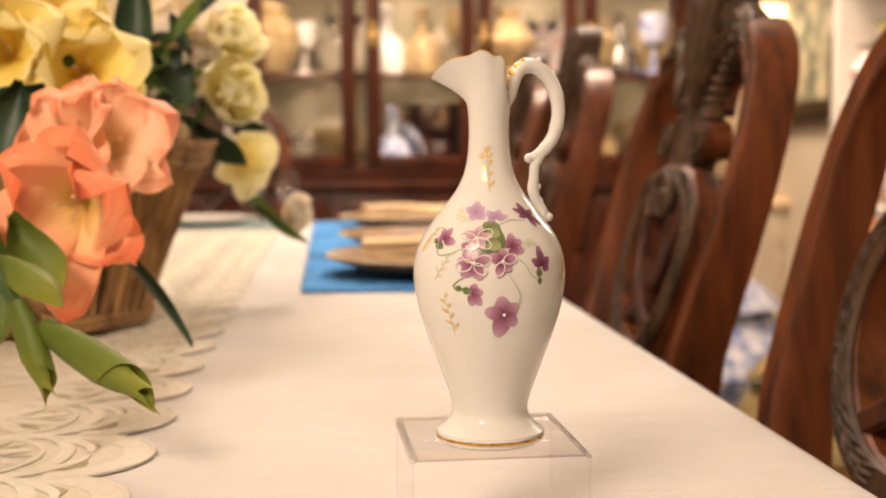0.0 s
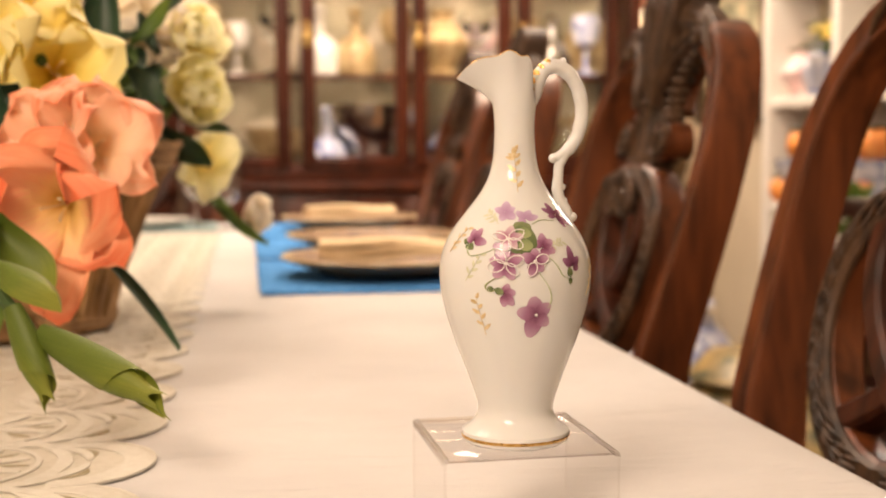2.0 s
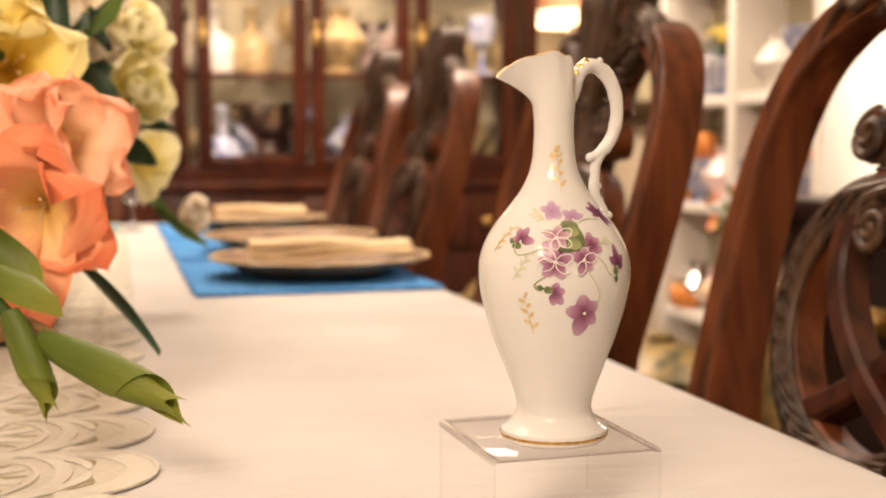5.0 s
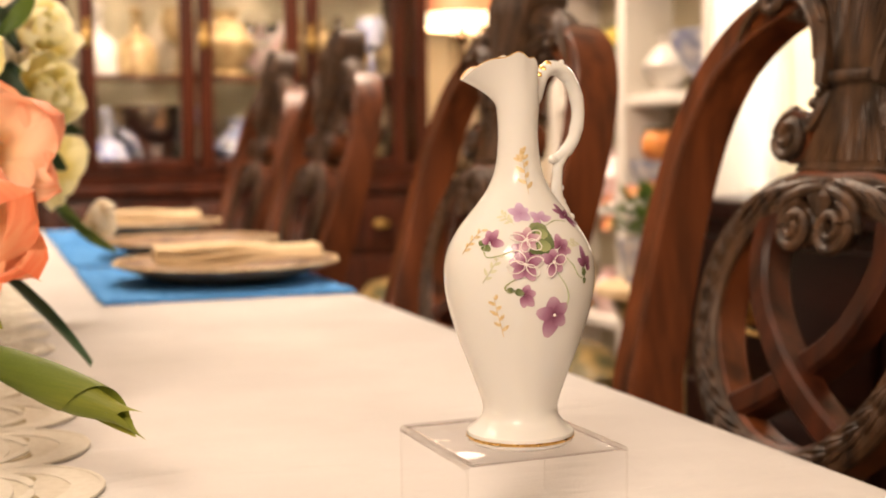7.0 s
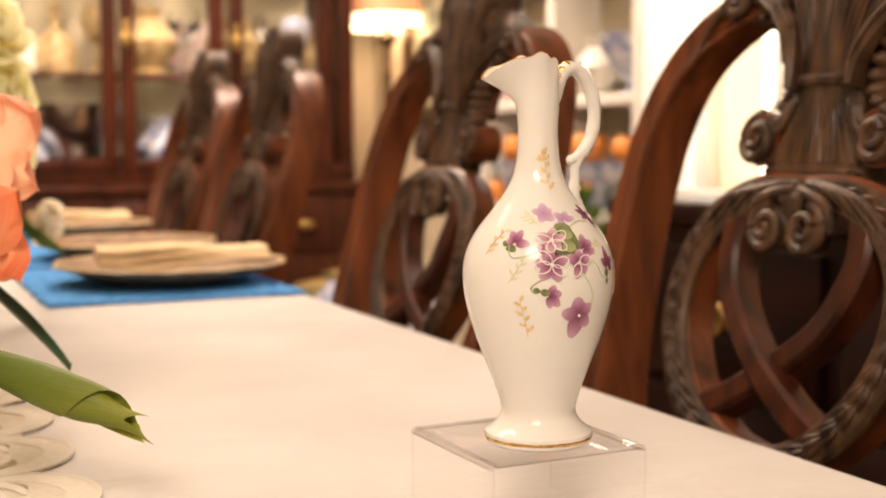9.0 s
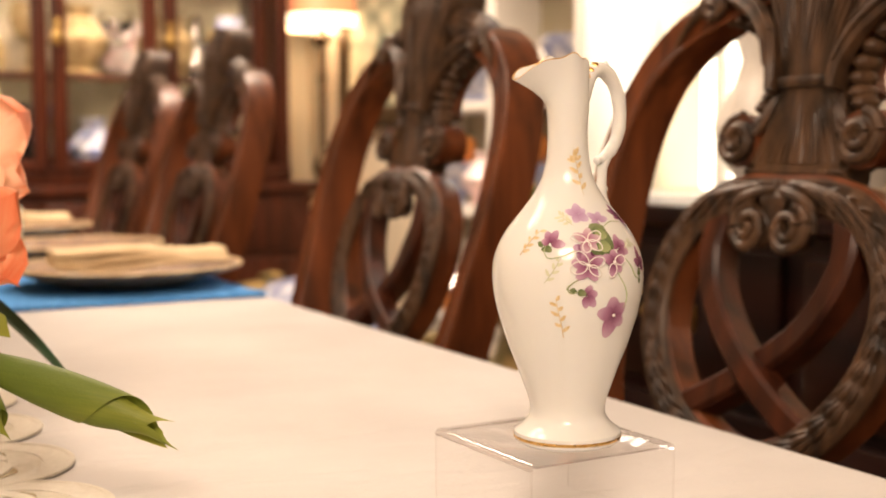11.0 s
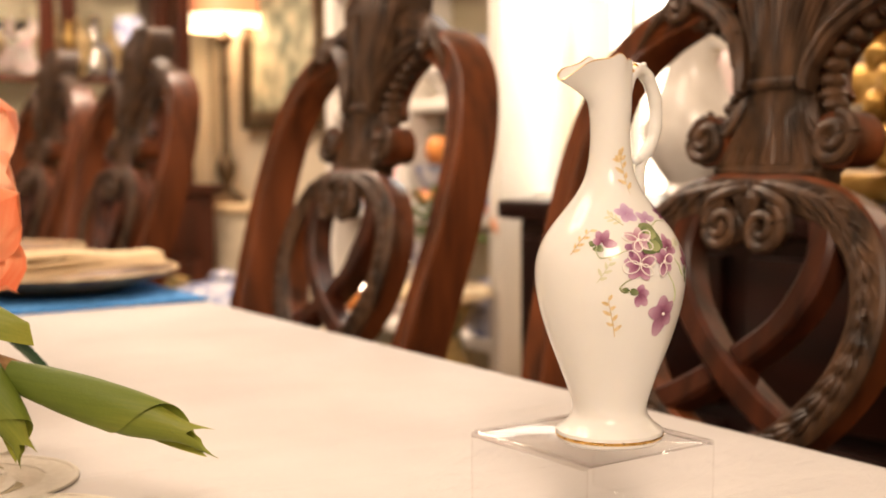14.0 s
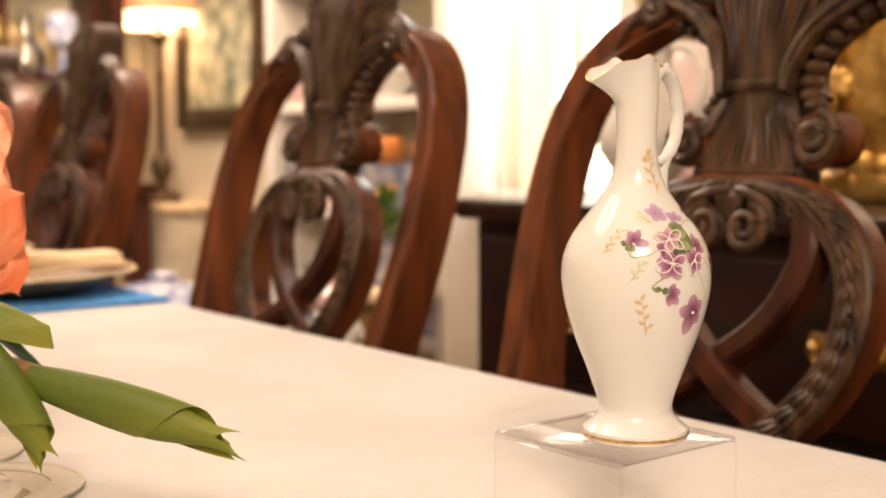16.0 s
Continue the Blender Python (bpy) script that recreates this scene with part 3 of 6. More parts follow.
# gold lines on the lip and foot
bm = bmesh.new()
ring = lip(1.0, 0.0006)
rp = [Vector(p) + Vector((0, 0, 0.0003)) for p in ring]
loops = []
for i, p in enumerate(rp):
    t = (rp[(i + 1) % N] - rp[i - 1]).normalized()
    o = t.cross(Vector((0, 0, 1))).normalized()
    loops.append([p + o * 0.00050 * math.cos(q) + Vector((0, 0, 0.00035 * math.sin(q))) for q in (0, 1.05, 2.1, 3.14, 4.2, 5.24)])
loops.append(loops[0])
rings(bm, loops, True, False)
part("lip_line", bm, GOLD, ewer, "gilded wavy rim")
bm = bmesh.new()
lathe(bm, ((0.02625, 0.0028), (0.02658, 0.0032), (0.02662, 0.0038), (0.02648, 0.0043)), 64, caps=False)
part("foot_line", bm, GOLD, ewer, "thin gold line round the foot")

# the handle: rises from the back of the mouth, turns over and curls above the shoulder
HD = radians(8)


def hp(r, z):
    return (r * math.cos(HD), r * math.sin(HD), z)


bm = bmesh.new()
main = smooth_path([hp(0.0072, 0.1630), hp(0.0100, 0.1680), hp(0.0122, 0.1752), hp(0.0165, 0.1806), hp(0.0228, 0.1812), hp(0.0290, 0.1770), hp(0.0335, 0.1690), hp(0.0350, 0.1590), hp(0.0330, 0.1490), hp(0.0285, 0.1420), hp(0.0235, 0.1382), hp(0.0205, 0.1370)], 6)
rad = lerp_list([0.0030, 0.0038, 0.0038, 0.0037, 0.0036, 0.0035, 0.0034, 0.0033, 0.0033, 0.0032, 0.0026, 0.0020], len(main))
# small bosses along the outer side
rad = [r + 0.0003 * max(0.0, math.sin(i * 0.72)) ** 3 for i, r in enumerate(rad)]
tube(bm, main, rad, 14, 1)
tube(bm, [hp(0.0262, 0.1398), hp(0.0232, 0.1340), hp(0.0226, 0.1280), hp(0.0222, 0.1225), hp(0.0236, 0.1170), hp(0.0270, 0.1105), hp(0.0262, 0.1060)], [0.0030, 0.0026, 0.0025, 0.0029, 0.0026, 0.0029, 0.0024], 12, 6)
ball(bm, hp(0.0200, 0.1372), 0.0024)
ball(bm, hp(0.0292, 0.1085), (0.0032, 0.0028, 0.0026))
for r, z in ((0.0252, 0.1232), (0.0262, 0.1165), (0.0330, 0.1725), (0.0372, 0.1630), (0.0362, 0.1530), (0.0318, 0.1448), (0.0262, 0.1842), (0.0325, 0.1780)):
    ball(bm, hp(r - 0.0010, z), 0.0021 if z < 0.13 else 0.0016)
part("handle", bm, PORCELAIN, ewer, "scrolled porcelain handle with small bosses")
for k, (r, z) in enumerate(((0.0068, 0.1650), (0.0078, 0.1690), (0.0092, 0.1728), (0.0115, 0.1762), (0.0140, 0.1790), (0.0170, 0.1812))):
    part("handle_gilding", ball(bmesh.new(), hp(r + 0.0004, z + 0.0012), (0.0030, 0.0036, 0.0028), 10), GOLD, ewer, "worn gold on the inside of the handle")

# ---- painted decoration on the ewer ----
VIOLET = petal_material("violet_enamel", ((0.0, (0.15, 0.035, 0.085)), (0.45, (0.31, 0.135, 0.235)), (1.0, (0.50, 0.33, 0.44))), 0.15)
LILAC = petal_material("lilac_enamel", ((0.0, (0.40, 0.24, 0.40)), (0.6, (0.48, 0.34, 0.50)), (1.0, (0.58, 0.46, 0.62))), 0.15)
PALE = petal_material("pale_violet_enamel", ((0.0, (0.30, 0.09, 0.17)), (0.5, (0.46, 0.28, 0.36)), (1.0, (0.62, 0.49, 0.53))), 0.15)
DEEP = petal_material("deep_violet_enamel", ((0.0, (0.10, 0.022, 0.06)), (0.6, (0.21, 0.075, 0.16)), (1.0, (0.36, 0.19, 0.31))), 0.15)
GREENS = petal_material("green_enamel", ((0.0, (0.09, 0.125, 0.05)), (0.6, (0.15, 0.19, 0.085)), (1.0, (0.22, 0.25, 0.13))), 0.15)
GREENL = petal_material("light_green_enamel", ((0.0, (0.34, 0.38, 0.19)), (0.6, (0.28, 0.33, 0.15)), (1.0, (0.20, 0.25, 0.11))), 0.15)
STEM = material("green_line_enamel", (0.36, 0.42, 0.24), (0.46, 0.52, 0.33), 0.2, grain=300, bump=0.0)
FERN = material("pale_green_line_enamel", (0.56, 0.58, 0.42), (0.64, 0.65, 0.50), 0.2, grain=300, bump=0.0)
RELIEF = material("white_relief_enamel", (0.80, 0.76, 0.74), (0.84, 0.81, 0.80), 0.2, grain=200, bump=0.0)


def on_ewer(a, z, lift=0.0):
    """The point of the ewer's skin at an angle in degrees and a height."""
    r = smooth_radius(z) + lift
    return Vector((r * math.cos(radians(a)), r * math.sin(radians(a)), z))


def flat_on(a0, z0, dx, dy, lift):
    """A point dx to the side and dy upwards along the skin from a place on it, in metres."""
    dz = 0.001
    slope = (smooth_radius(z0 + dz) - smooth_radius(z0 - dz)) / (2 * dz)
    z = z0 + dy / math.sqrt(1 + slope * slope)
    r = smooth_radius(z)
    return on_ewer(a0 + math.degrees(dx / r), z, lift)


def painted_petal(bm, a0, z0, turn, r0, length, width, lift=0.00025):
    """A painted oval laid on the skin, its root r0 from the flower's centre, turned anticlockwise in degrees."""
    uvl = bm.loops.layers.uv.verify()
    c, s = math.cos(radians(turn)), math.sin(radians(turn))
    grid = []
    ns, nw = 7, 6
    for i in range(ns + 1):
        a = i / ns
        row = []
        for j in range(nw + 1):
            w = 2 * j / nw - 1
            half = width / 2 * math.sin(math.pi * (0.04 + 0.92 * a**0.75)) ** 0.62
            x, y = r0 + length * a, w * half
            row.append((bm.verts.new(flat_on(a0, z0, x * c - y * s, x * s + y * c, lift)), (a, 0.5 + 0.5 * w + turn * 0.01)))
        grid.append(row)
    for i in range(ns):
        for j in range(nw):
            q = (grid[i][j], grid[i][j + 1], grid[i + 1][j + 1], grid[i + 1][j])
            f = bm.faces.new([v for v, _ in q])
            for loop, (_, uv) in zip(f.loops, q):
                loop[uvl].uv = uv
    return bm


def painted_flower(name, a0, z0, petals, mat, dot=True, relief=(), lift=0.00022):
    fl = part(name, ball(bmesh.new(), flat_on(a0, z0, 0, 0, 0.0003 if dot else 0.0), 0.0008 if dot else 0.0004, 8), RELIEF if dot else mat, ewer)
    for n, (turn, length, width) in enumerate(petals):
        part("painted_petal", painted_petal(bmesh.new(), a0, z0, turn, 0.0004, length, width, lift + 0.00003 * (n % 4)), mat, fl)
    if relief:
        for turn, length, width in relief:
            pts = []
            c, s = math.cos(radians(turn)), math.sin(radians(turn))
            for k in range(13):
                q = 2 * math.pi * k / 12
                x, y = 0.0006 + length * 0.5 * (1 - math.cos(q)), width * 0.5 * math.sin(q)
                pts.append(flat_on(a0, z0, x * c - y * s, x * s + y * c, 0.00075))
            part("relief_outline", tube(bmesh.new(), pts, 0.00027, 6, 2), RELIEF, fl, "raised white enamel outline")
    return fl


def painted_line(name, pts, width, mat):
    path = smooth_path([on_ewer(a, z, 0.00018) for a, z in pts], 7)
    bm = bmesh.new()
    tube(bm, path, lerp_list([width * 0.7, width, width * 0.6], len(path)), 6, 1, 0.5)
    return part(name, bm, mat, ewer)


# stems first, then the blossoms over them
painted_line("painted_stem", ((-85, 0.0856), (-77.7, 0.079), (-75, 0.0735), (-77, 0.0690)), 0.00045, STEM)
painted_line("painted_stem", ((-78.2, 0.0935), (-70.6, 0.0888), (-66, 0.084), (-60, 0.0820)), 0.00045, STEM)
painted_line("painted_stem", ((-86, 0.1072), (-75, 0.1090), (-60, 0.1085)), 0.00045, STEM)
painted_line("painted_stem", ((-112.5, 0.0845), (-121, 0.0815), (-124.2, 0.0790), (-121, 0.0770), (-116, 0.0780)), 0.0006, GREENL)
painted_line("painted_stem", ((-118, 0.0965), (-128, 0.0940), (-138, 0.0930), (-142, 0.0955), (-142, 0.0985)), 0.00055, STEM)
painted_flower("painted_calyx", -117.5, 0.0781, ((170, 0.0030, 0.0024), (-20, 0.0042, 0.0034)), GREENS, False)
painted_flower("painted_calyx", -143, 0.0984, ((150, 0.0034, 0.003), (-35, 0.0042, 0.0034), (-80, 0.0024, 0.003)), GREENS, False)
painted_flower("painted_calyx", -58.2, 0.0828, ((100, 0.0042, 0.0036), (-95, 0.003, 0.0026)), GREENS, False)
painted_flower("painted_violet", -112.6, 0.1127, ((160, 0.0055, 0.0042), (95, 0.0058, 0.0045), (35, 0.0042, 0.004), (-40, 0.0055, 0.0048), (-110, 0.0048, 0.0045)), LILAC, False)
painted_flower("painted_violet", -91.5, 0.1098, ((130, 0.0052, 0.0040), (60, 0.0050, 0.0040), (10, 0.0060, 0.0038), (-140, 0.0040, 0.004)), LILAC, False)
painted_flower("painted_violet", -80.0, 0.0972, ((85, 0.0062, 0.0046), (30, 0.0056, 0.0048), (-25, 0.0060, 0.005), (-80, 0.0056, 0.0046), (150, 0.005, 0.004)), VIOLET, False)
painted_flower("painted_violet", -107.0, 0.0945, ((150, 0.0080, 0.0060), (200, 0.0070, 0.006), (20, 0.0070, 0.0060), (-60, 0.006, 0.006)), DEEP, False)
painted_flower("painted_leaf", -95.5, 0.0930, ((94, 0.0158, 0.0136),), GREENS, False, lift=0.00036)
painted_flower("painted_leaf", -99.0, 0.1010, ((60, 0.0085, 0.0080),), GREENS, False, lift=0.00038)
painted_flower("painted_leaf_light", -93.6, 0.0952, ((92, 0.0056, 0.0066),), GREENL, False, lift=0.00044)
painted_flower("painted_leaf_light", -93.6, 0.1008, ((95, 0.0056, 0.0062),), GREENL, False, lift=0.00044)
five = ((150, 0.0064, 0.0046), (78, 0.0062, 0.0046), (12, 0.0066, 0.0048), (-52, 0.0060, 0.0044), (-112, 0.0066, 0.0048))
painted_flower("painted_violet", -107.9, 0.1010, five, PALE, True, ((30, 0.0072, 0.0046), (-35, 0.0074, 0.0046), (-100, 0.0056, 0.004), (165, 0.0070, 0.0036)), lift=0.00054)
painted_flower("painted_violet", -109.0, 0.0900, ((170, 0.0074, 0.0056), (100, 0.0068, 0.0052), (25, 0.0080, 0.0054), (-65, 0.0078, 0.0058), (-130, 0.0080, 0.0062)), VIOLET, True, ((15, 0.0076, 0.0048), (130, 0.0074, 0.0044), (195, 0.0080, 0.0056), (-40, 0.0070, 0.0040)), lift=0.00054)
painted_flower("painted_violet", -88.0, 0.0908, ((20, 0.0066, 0.0054), (85, 0.0056, 0.005), (150, 0.0060, 0.0052), (-50, 0.0054, 0.0048), (-105, 0.0072, 0.0056)), VIOLET, True, ((15, 0.0062, 0.0044), (-110, 0.0066, 0.0042)), lift=0.00054)
painted_flower("painted_bud", -138, 0.1000, ((115, 0.0058, 0.0042), (70, 0.0062, 0.0042), (-10, 0.0066, 0.0046), (170, 0.004, 0.004)), VIOLET, False)
painted_flower("painted_bud", -110.5, 0.0760, ((65, 0.0048, 0.004), (10, 0.0050, 0.0046), (-50, 0.0064, 0.0046), (-90, 0.0056, 0.004)), VIOLET, False)
painted_flower("painted_violet", -52.0, 0.1112, ((150, 0.0068, 0.0034), (110, 0.0068, 0.0036), (20, 0.0055, 0.0034), (-45, 0.0090, 0.0036), (-75, 0.0075, 0.0034), (195, 0.005, 0.003)), DEEP, False)
painted_flower("painted_bud", -56.0, 0.0880, ((92, 0.0088, 0.0046), (35, 0.0060, 0.0042), (150, 0.0060, 0.004), (-20, 0.004, 0.004)), DEEP, False)
painted_flower("painted_violet", -86.3, 0.0660, ((102, 0.0088, 0.0078), (168, 0.0088, 0.0072), (38, 0.0078, 0.0068), (-40, 0.0076, 0.0066), (-103, 0.0108, 0.0084)), VIOLET, True)


def sprig(name, pts, mat, leaf, seed):
    """A small twig with alternate leaflets."""
    rnd = random.Random(seed)
    st = painted_line(name, pts, 0.0003, mat)
    (a0, z0), (a1, z1) = pts[0], pts[-1]
    for k in range(7):
        f = 0.15 + 0.85 * k / 6
        i = min(int(f * (len(pts) - 1)), len(pts) - 2)
        g = f * (len(pts) - 1) - i
        a, z = pts[i][0] + (pts[i + 1][0] - pts[i][0]) * g, pts[i][1] + (pts[i + 1][1] - pts[i][1]) * g
        base = math.degrees(math.atan2(z1 - z0, (a1 - a0) * 0.0006))
        part("leaflet", painted_petal(bmesh.new(), a, z, base + (48 if k % 2 else -48) + rnd.uniform(-12, 12), 0.0002, leaf * rnd.uniform(0.7, 1.1), leaf * 0.42, 0.0002), mat, st)


sprig("gold_sprig", ((-127.5, 0.0560), (-129, 0.0620), (-131, 0.0680), (-132.5, 0.0735)), GILT_PAINT, 0.0042, 1)
sprig("gold_sprig", ((-163, 0.0940), (-160, 0.0970), (-156, 0.1010), (-150, 0.1050)), GILT_PAINT, 0.0036, 2)
sprig("gold_sprig", ((-97, 0.1215), (-98, 0.1270), (-100, 0.1330), (-105, 0.1400)), GILT_PAINT, 0.0046, 3)
sprig("gold_sprig", ((-34.9, 0.0729), (-30, 0.0790), (-28, 0.0840), (-27, 0.0890)), GILT_PAINT, 0.0040, 4)
painted_flower("gold_bud", -103.5, 0.1375, ((95, 0.0050, 0.0022), (140, 0.0032, 0.0018), (40, 0.0032, 0.0018)), GILT_PAINT, False)
sprig("fern_sprig", ((-141, 0.0815), (-137, 0.0850), (-133, 0.0890), (-129, 0.0935)), FERN, 0.0034, 5)
sprig("fern_sprig", ((-118, 0.1075), (-126, 0.1100), (-132, 0.1120)), FERN, 0.0034, 6)
sprig("fern_sprig", ((-74, 0.0965), (-68, 0.0985), (-62, 0.0990)), FERN, 0.0032, 7)

# ---- dining chairs: backs towards the room, fronts towards the table (-x) ----
RAKE = 0.28


def back(u, z, off=0.0):
    """A place on the raked chair back: u across, z up, off in front (-) or behind (+)."""
    return Vector(((RAKE * (z - 0.90) if z > 0.72 else -0.0504 + 0.12 * (z - 0.72)) + off, u, z))


BN = Vector((1, 0, -0.26)).normalized()


def spiral(cu, cz, r, turns, start, hand, off, n=15):
    return [back(cu + hand * r * (1 - 0.86 * k / (n - 1)) * math.cos(start + 2 * math.pi * turns * k / (n - 1)), cz + r * (1 - 0.86 * k / (n - 1)) * math.sin(start + 2 * math.pi * turns * k / (n - 1)), off - 0.006 * k / (n - 1)) for k in range(n)]


def bent_bar(bm, rail, outline, steps=6):
    """A bar whose section, given as (across, depth) for a width of 1, follows (u, z, width, depth) stations on the chair back."""
    us = smooth_path([Vector((p[0], p[1], 0)) for p in rail], steps)
    ws, ds = lerp_list([p[2] for p in rail], len(us)), lerp_list([p[3] for p in rail], len(us))
    loops = []
    for i, p in enumerate(us):
        t = (us[min(i + 1, len(us) - 1)] - us[max(i - 1, 0)]).normalized()
        nr = Vector((t.y, -t.x, 0))
        loops.append([back(p.x + nr.x * a * ws[i], p.y + nr.y * a * ws[i], b * ds[i]) for a, b in outline])
    rings(bm, loops)
    return bm


# a rounded outer corner, a shallow hollow down the face and a bead along the opening
STILE_SECTION = ((0.50, 0.55), (0.50, -0.34), (0.46, -0.46), (0.38, -0.50), (0.24, -0.47), (0.08, -0.42), (-0.12, -0.40), (-0.24, -0.42), (-0.27, -0.36), (-0.31, -0.43), (-0.38, -0.46), (-0.46, -0.43), (-0.50, -0.35), (-0.50, 0.55))


ARCH_LEAN = (-0.008, -0.011, -0.010, -0.007, -0.003, 0.0)


def make_chair(m, label, category, group, wide=1.0):
    ch = thing("dining_chair", label, category, m, group)

    def at(u, z, off=0.0):
        return back(u * wide, z, off)

    def carved(name, shape, *args, parent=None, mat=CARVED):
        return part(name, shape(bmesh.new(), *args), mat, parent or ch)

    for s in (-1, 1):
        rail = [(s * u * wide, z, s * w, d) for u, z, w, d in ((0.166, 0.42, 0.044, 0.058), (0.182, 0.56, 0.042, 0.058), (0.200, 0.68, 0.037, 0.056), (0.212, 0.76, 0.034, 0.053), (0.221, 0.84, 0.033, 0.050), (0.2225, 0.90, 0.033, 0.048), (0.217, 0.955, 0.033, 0.047), (0.198, 1.006, 0.034, 0.046), (0.166, 1.040, 0.036, 0.045), (0.130, 1.059, 0.036, 0.042), (0.098, 1.068, 0.030, 0.036), (0.066, 1.072, 0.022, 0.026))]
        part("stile", bent_bar(bmesh.new(), rail, STILE_SECTION, 7), MAHOGANY, ch, "polished red-brown mahogany stile with a beaded edge", sharp=28)
        part("rear_leg", strap(bmesh.new(), [Vector((-0.085, s * 0.166, 0.43)), Vector((-0.06, s * 0.174, 0.25)), Vector((0.0, s * 0.185, 0.0))], [0.05, 0.045, 0.04], 0.045, (1, 0, 0.1), 4), MAHOGANY, ch)
        part("front_leg", strap(bmesh.new(), [Vector((-0.48, s * 0.22, 0.42)), Vector((-0.51, s * 0.235, 0.34)), Vector((-0.48, s * 0.22, 0.15)), Vector((-0.51, s * 0.235, 0.0))], [0.07, 0.075, 0.04, 0.06], [0.07, 0.075, 0.04, 0.06], (1, 0, 0), 5), MAHOGANY, ch)
    # vase-shaped upper splat: a fluted foot, a bound waist and a palmette that leans forward at its top
    half = ((0.918, 0.050), (0.926, 0.057), (0.938, 0.054), (0.952, 0.043), (0.970, 0.034), (0.988, 0.0285), (1.004, 0.030), (1.020, 0.034), (1.040, 0.041), (1.060, 0.050), (1.082, 0.058), (1.105, 0.062), (1.128, 0.060), (1.148, 0.048), (1.162, 0.026))

    def lean(z):
        return -0.22 * min(max(0.0, z - 0.948), 0.052) - 0.13 * max(0.0, z - 1.0)
    bm = bmesh.new()
    rings(bm, [[at(-w, z, 0.020 + 0.3 * lean(z)), at(-w, z, -0.006 + lean(z)), at(-w * 0.75, z, -0.011 + lean(z)), at(0, z, -0.014 + lean(z)), at(w * 0.75, z, -0.011 + lean(z)), at(w, z, -0.006 + lean(z)), at(w, z, 0.020 + 0.3 * lean(z))] for z, w in half])
    sp = part("upper_splat", bm, CARVED, ch, "dark fluted shell-carved splat")
    for k in range(-6, 7):
        f = k / 6.5
        e = 0.0045 * abs(f)
        carved("flute", tube, [at(f * 0.025, 0.998, -0.0130 + e + lean(0.998)), at(f * 0.032, 1.030, -0.0140 + e + lean(1.03)), at(f * 0.050, 1.075, -0.0145 + e + lean(1.075)), at(f * 0.062, 1.112, -0.0150 + e + lean(1.112)), at(f * 0.052, 1.156 - 0.018 * abs(f), -0.0130 + e + lean(1.14))], [0.0013, 0.0024, 0.0038, 0.0050, 0.0030], 6, 4, parent=sp)
        carved("flute", tube, [at(f * 0.025, 0.984, -0.0130 + e + lean(0.984)), at(f * 0.029, 0.966, -0.0135 + e + lean(0.966)), at(f * 0.040, 0.944, -0.0145 + e), at(f * 0.050, 0.925, -0.0135 + e)], [0.0013, 0.0022, 0.0036, 0.0028], 6, 4, parent=sp)
    for k in range(-5, 6):
        carved("binding", ball, at(k * 0.0048, 0.991, -0.0150 + lean(0.991) + 0.00012 * k * k), (0.0028, 0.0026, 0.0056), 6, parent=sp)
    part("neck_block", strap(bmesh.new(), [at(-0.052, 0.913, 0.004), at(0.0, 0.913, 0.004), at(0.052, 0.913, 0.004)], 0.020, 0.026, BN, 4, 0.2), CARVED, ch)
    for k in range(-9, 10):
        carved("neck_bead", ball, at(k * 0.0055, 0.9185, -0.0105), (0.0030, 0.0027, 0.0026), 6, parent=sp)
    for s in (-1, 1):
        # the scroll at the foot, a roll as deep as the back
        sc = part("scroll", tube(bmesh.new(), [at(s * 0.062, 0.944, -0.014), at(s * 0.062, 0.944, 0.004), at(s * 0.062, 0.944, 0.020)], 0.0225, 20, 2), MAHOGANY, ch, "red-brown rolled scroll")
        carved("volute", tube, spiral(s * 0.062 * wide, 0.945, 0.0205, 1.8, 0.5 * math.pi, -s, -0.015, 19), [0.0056, 0.0052, 0.0044, 0.0038], 8, 3, parent=sc)
        carved("scroll_face", ball, at(s * 0.062, 0.944, -0.010), (0.008, 0.0215, 0.0215), 14, parent=sc)
        # leaves sweep from the neck into the scroll
        for k in range(3):
            carved("scroll_leaf", tube, [at(s * (0.030 + 0.004 * k), 0.984 - 0.004 * k, -0.013), at(s * (0.034 + 0.005 * k), 0.966 - 0.003 * k, -0.015), at(s * (0.044 + 0.006 * k), 0.950 + 0.004 * k, -0.016), at(s * (0.056 + 0.004 * k), 0.966 - 0.001 * k, -0.014)], [0.0016, 0.0028, 0.0032, 0.0016], 6, 4, parent=sc)
        # the rib that leaves the neck and bends over to meet the hoop
        arch = ((0.031, 0.984), (0.034, 1.006), (0.046, 1.032), (0.068, 1.053), (0.094, 1.067), (0.120, 1.075))
        rim = carved("edge_moulding", strap, [at(s * u, z, -0.012 + o) for (u, z), o in zip(arch, ARCH_LEAN)], [0.008, 0.011, 0.015, 0.018, 0.018, 0.013], 0.020, BN, 6, 0.4)
        carved("moulding_vein", tube, [at(s * (u + 0.001), z, -0.0225 + o) for (u, z), o in zip(arch[1:], ARCH_LEAN[1:])], [0.0012, 0.0024, 0.0030, 0.0028, 0.0016], 6, 5, parent=rim)
        carved("moulding_vein", tube, [at(s * (u - 0.005), z + 0.005, -0.0210 + o) for (u, z), o in zip(arch[2:], ARCH_LEAN[2:])], [0.0010, 0.0022, 0.0026, 0.0014], 6, 5, parent=rim)
        # round lobes along the open edge, cut through the depth of the back
        lob = smooth_path([Vector((u, z, 0)) for u, z in ((0.046, 0.972), (0.039, 0.986), (0.039, 1.004), (0.049, 1.022), (0.066, 1.037), (0.086, 1.047), (0.106, 1.052))], 6)
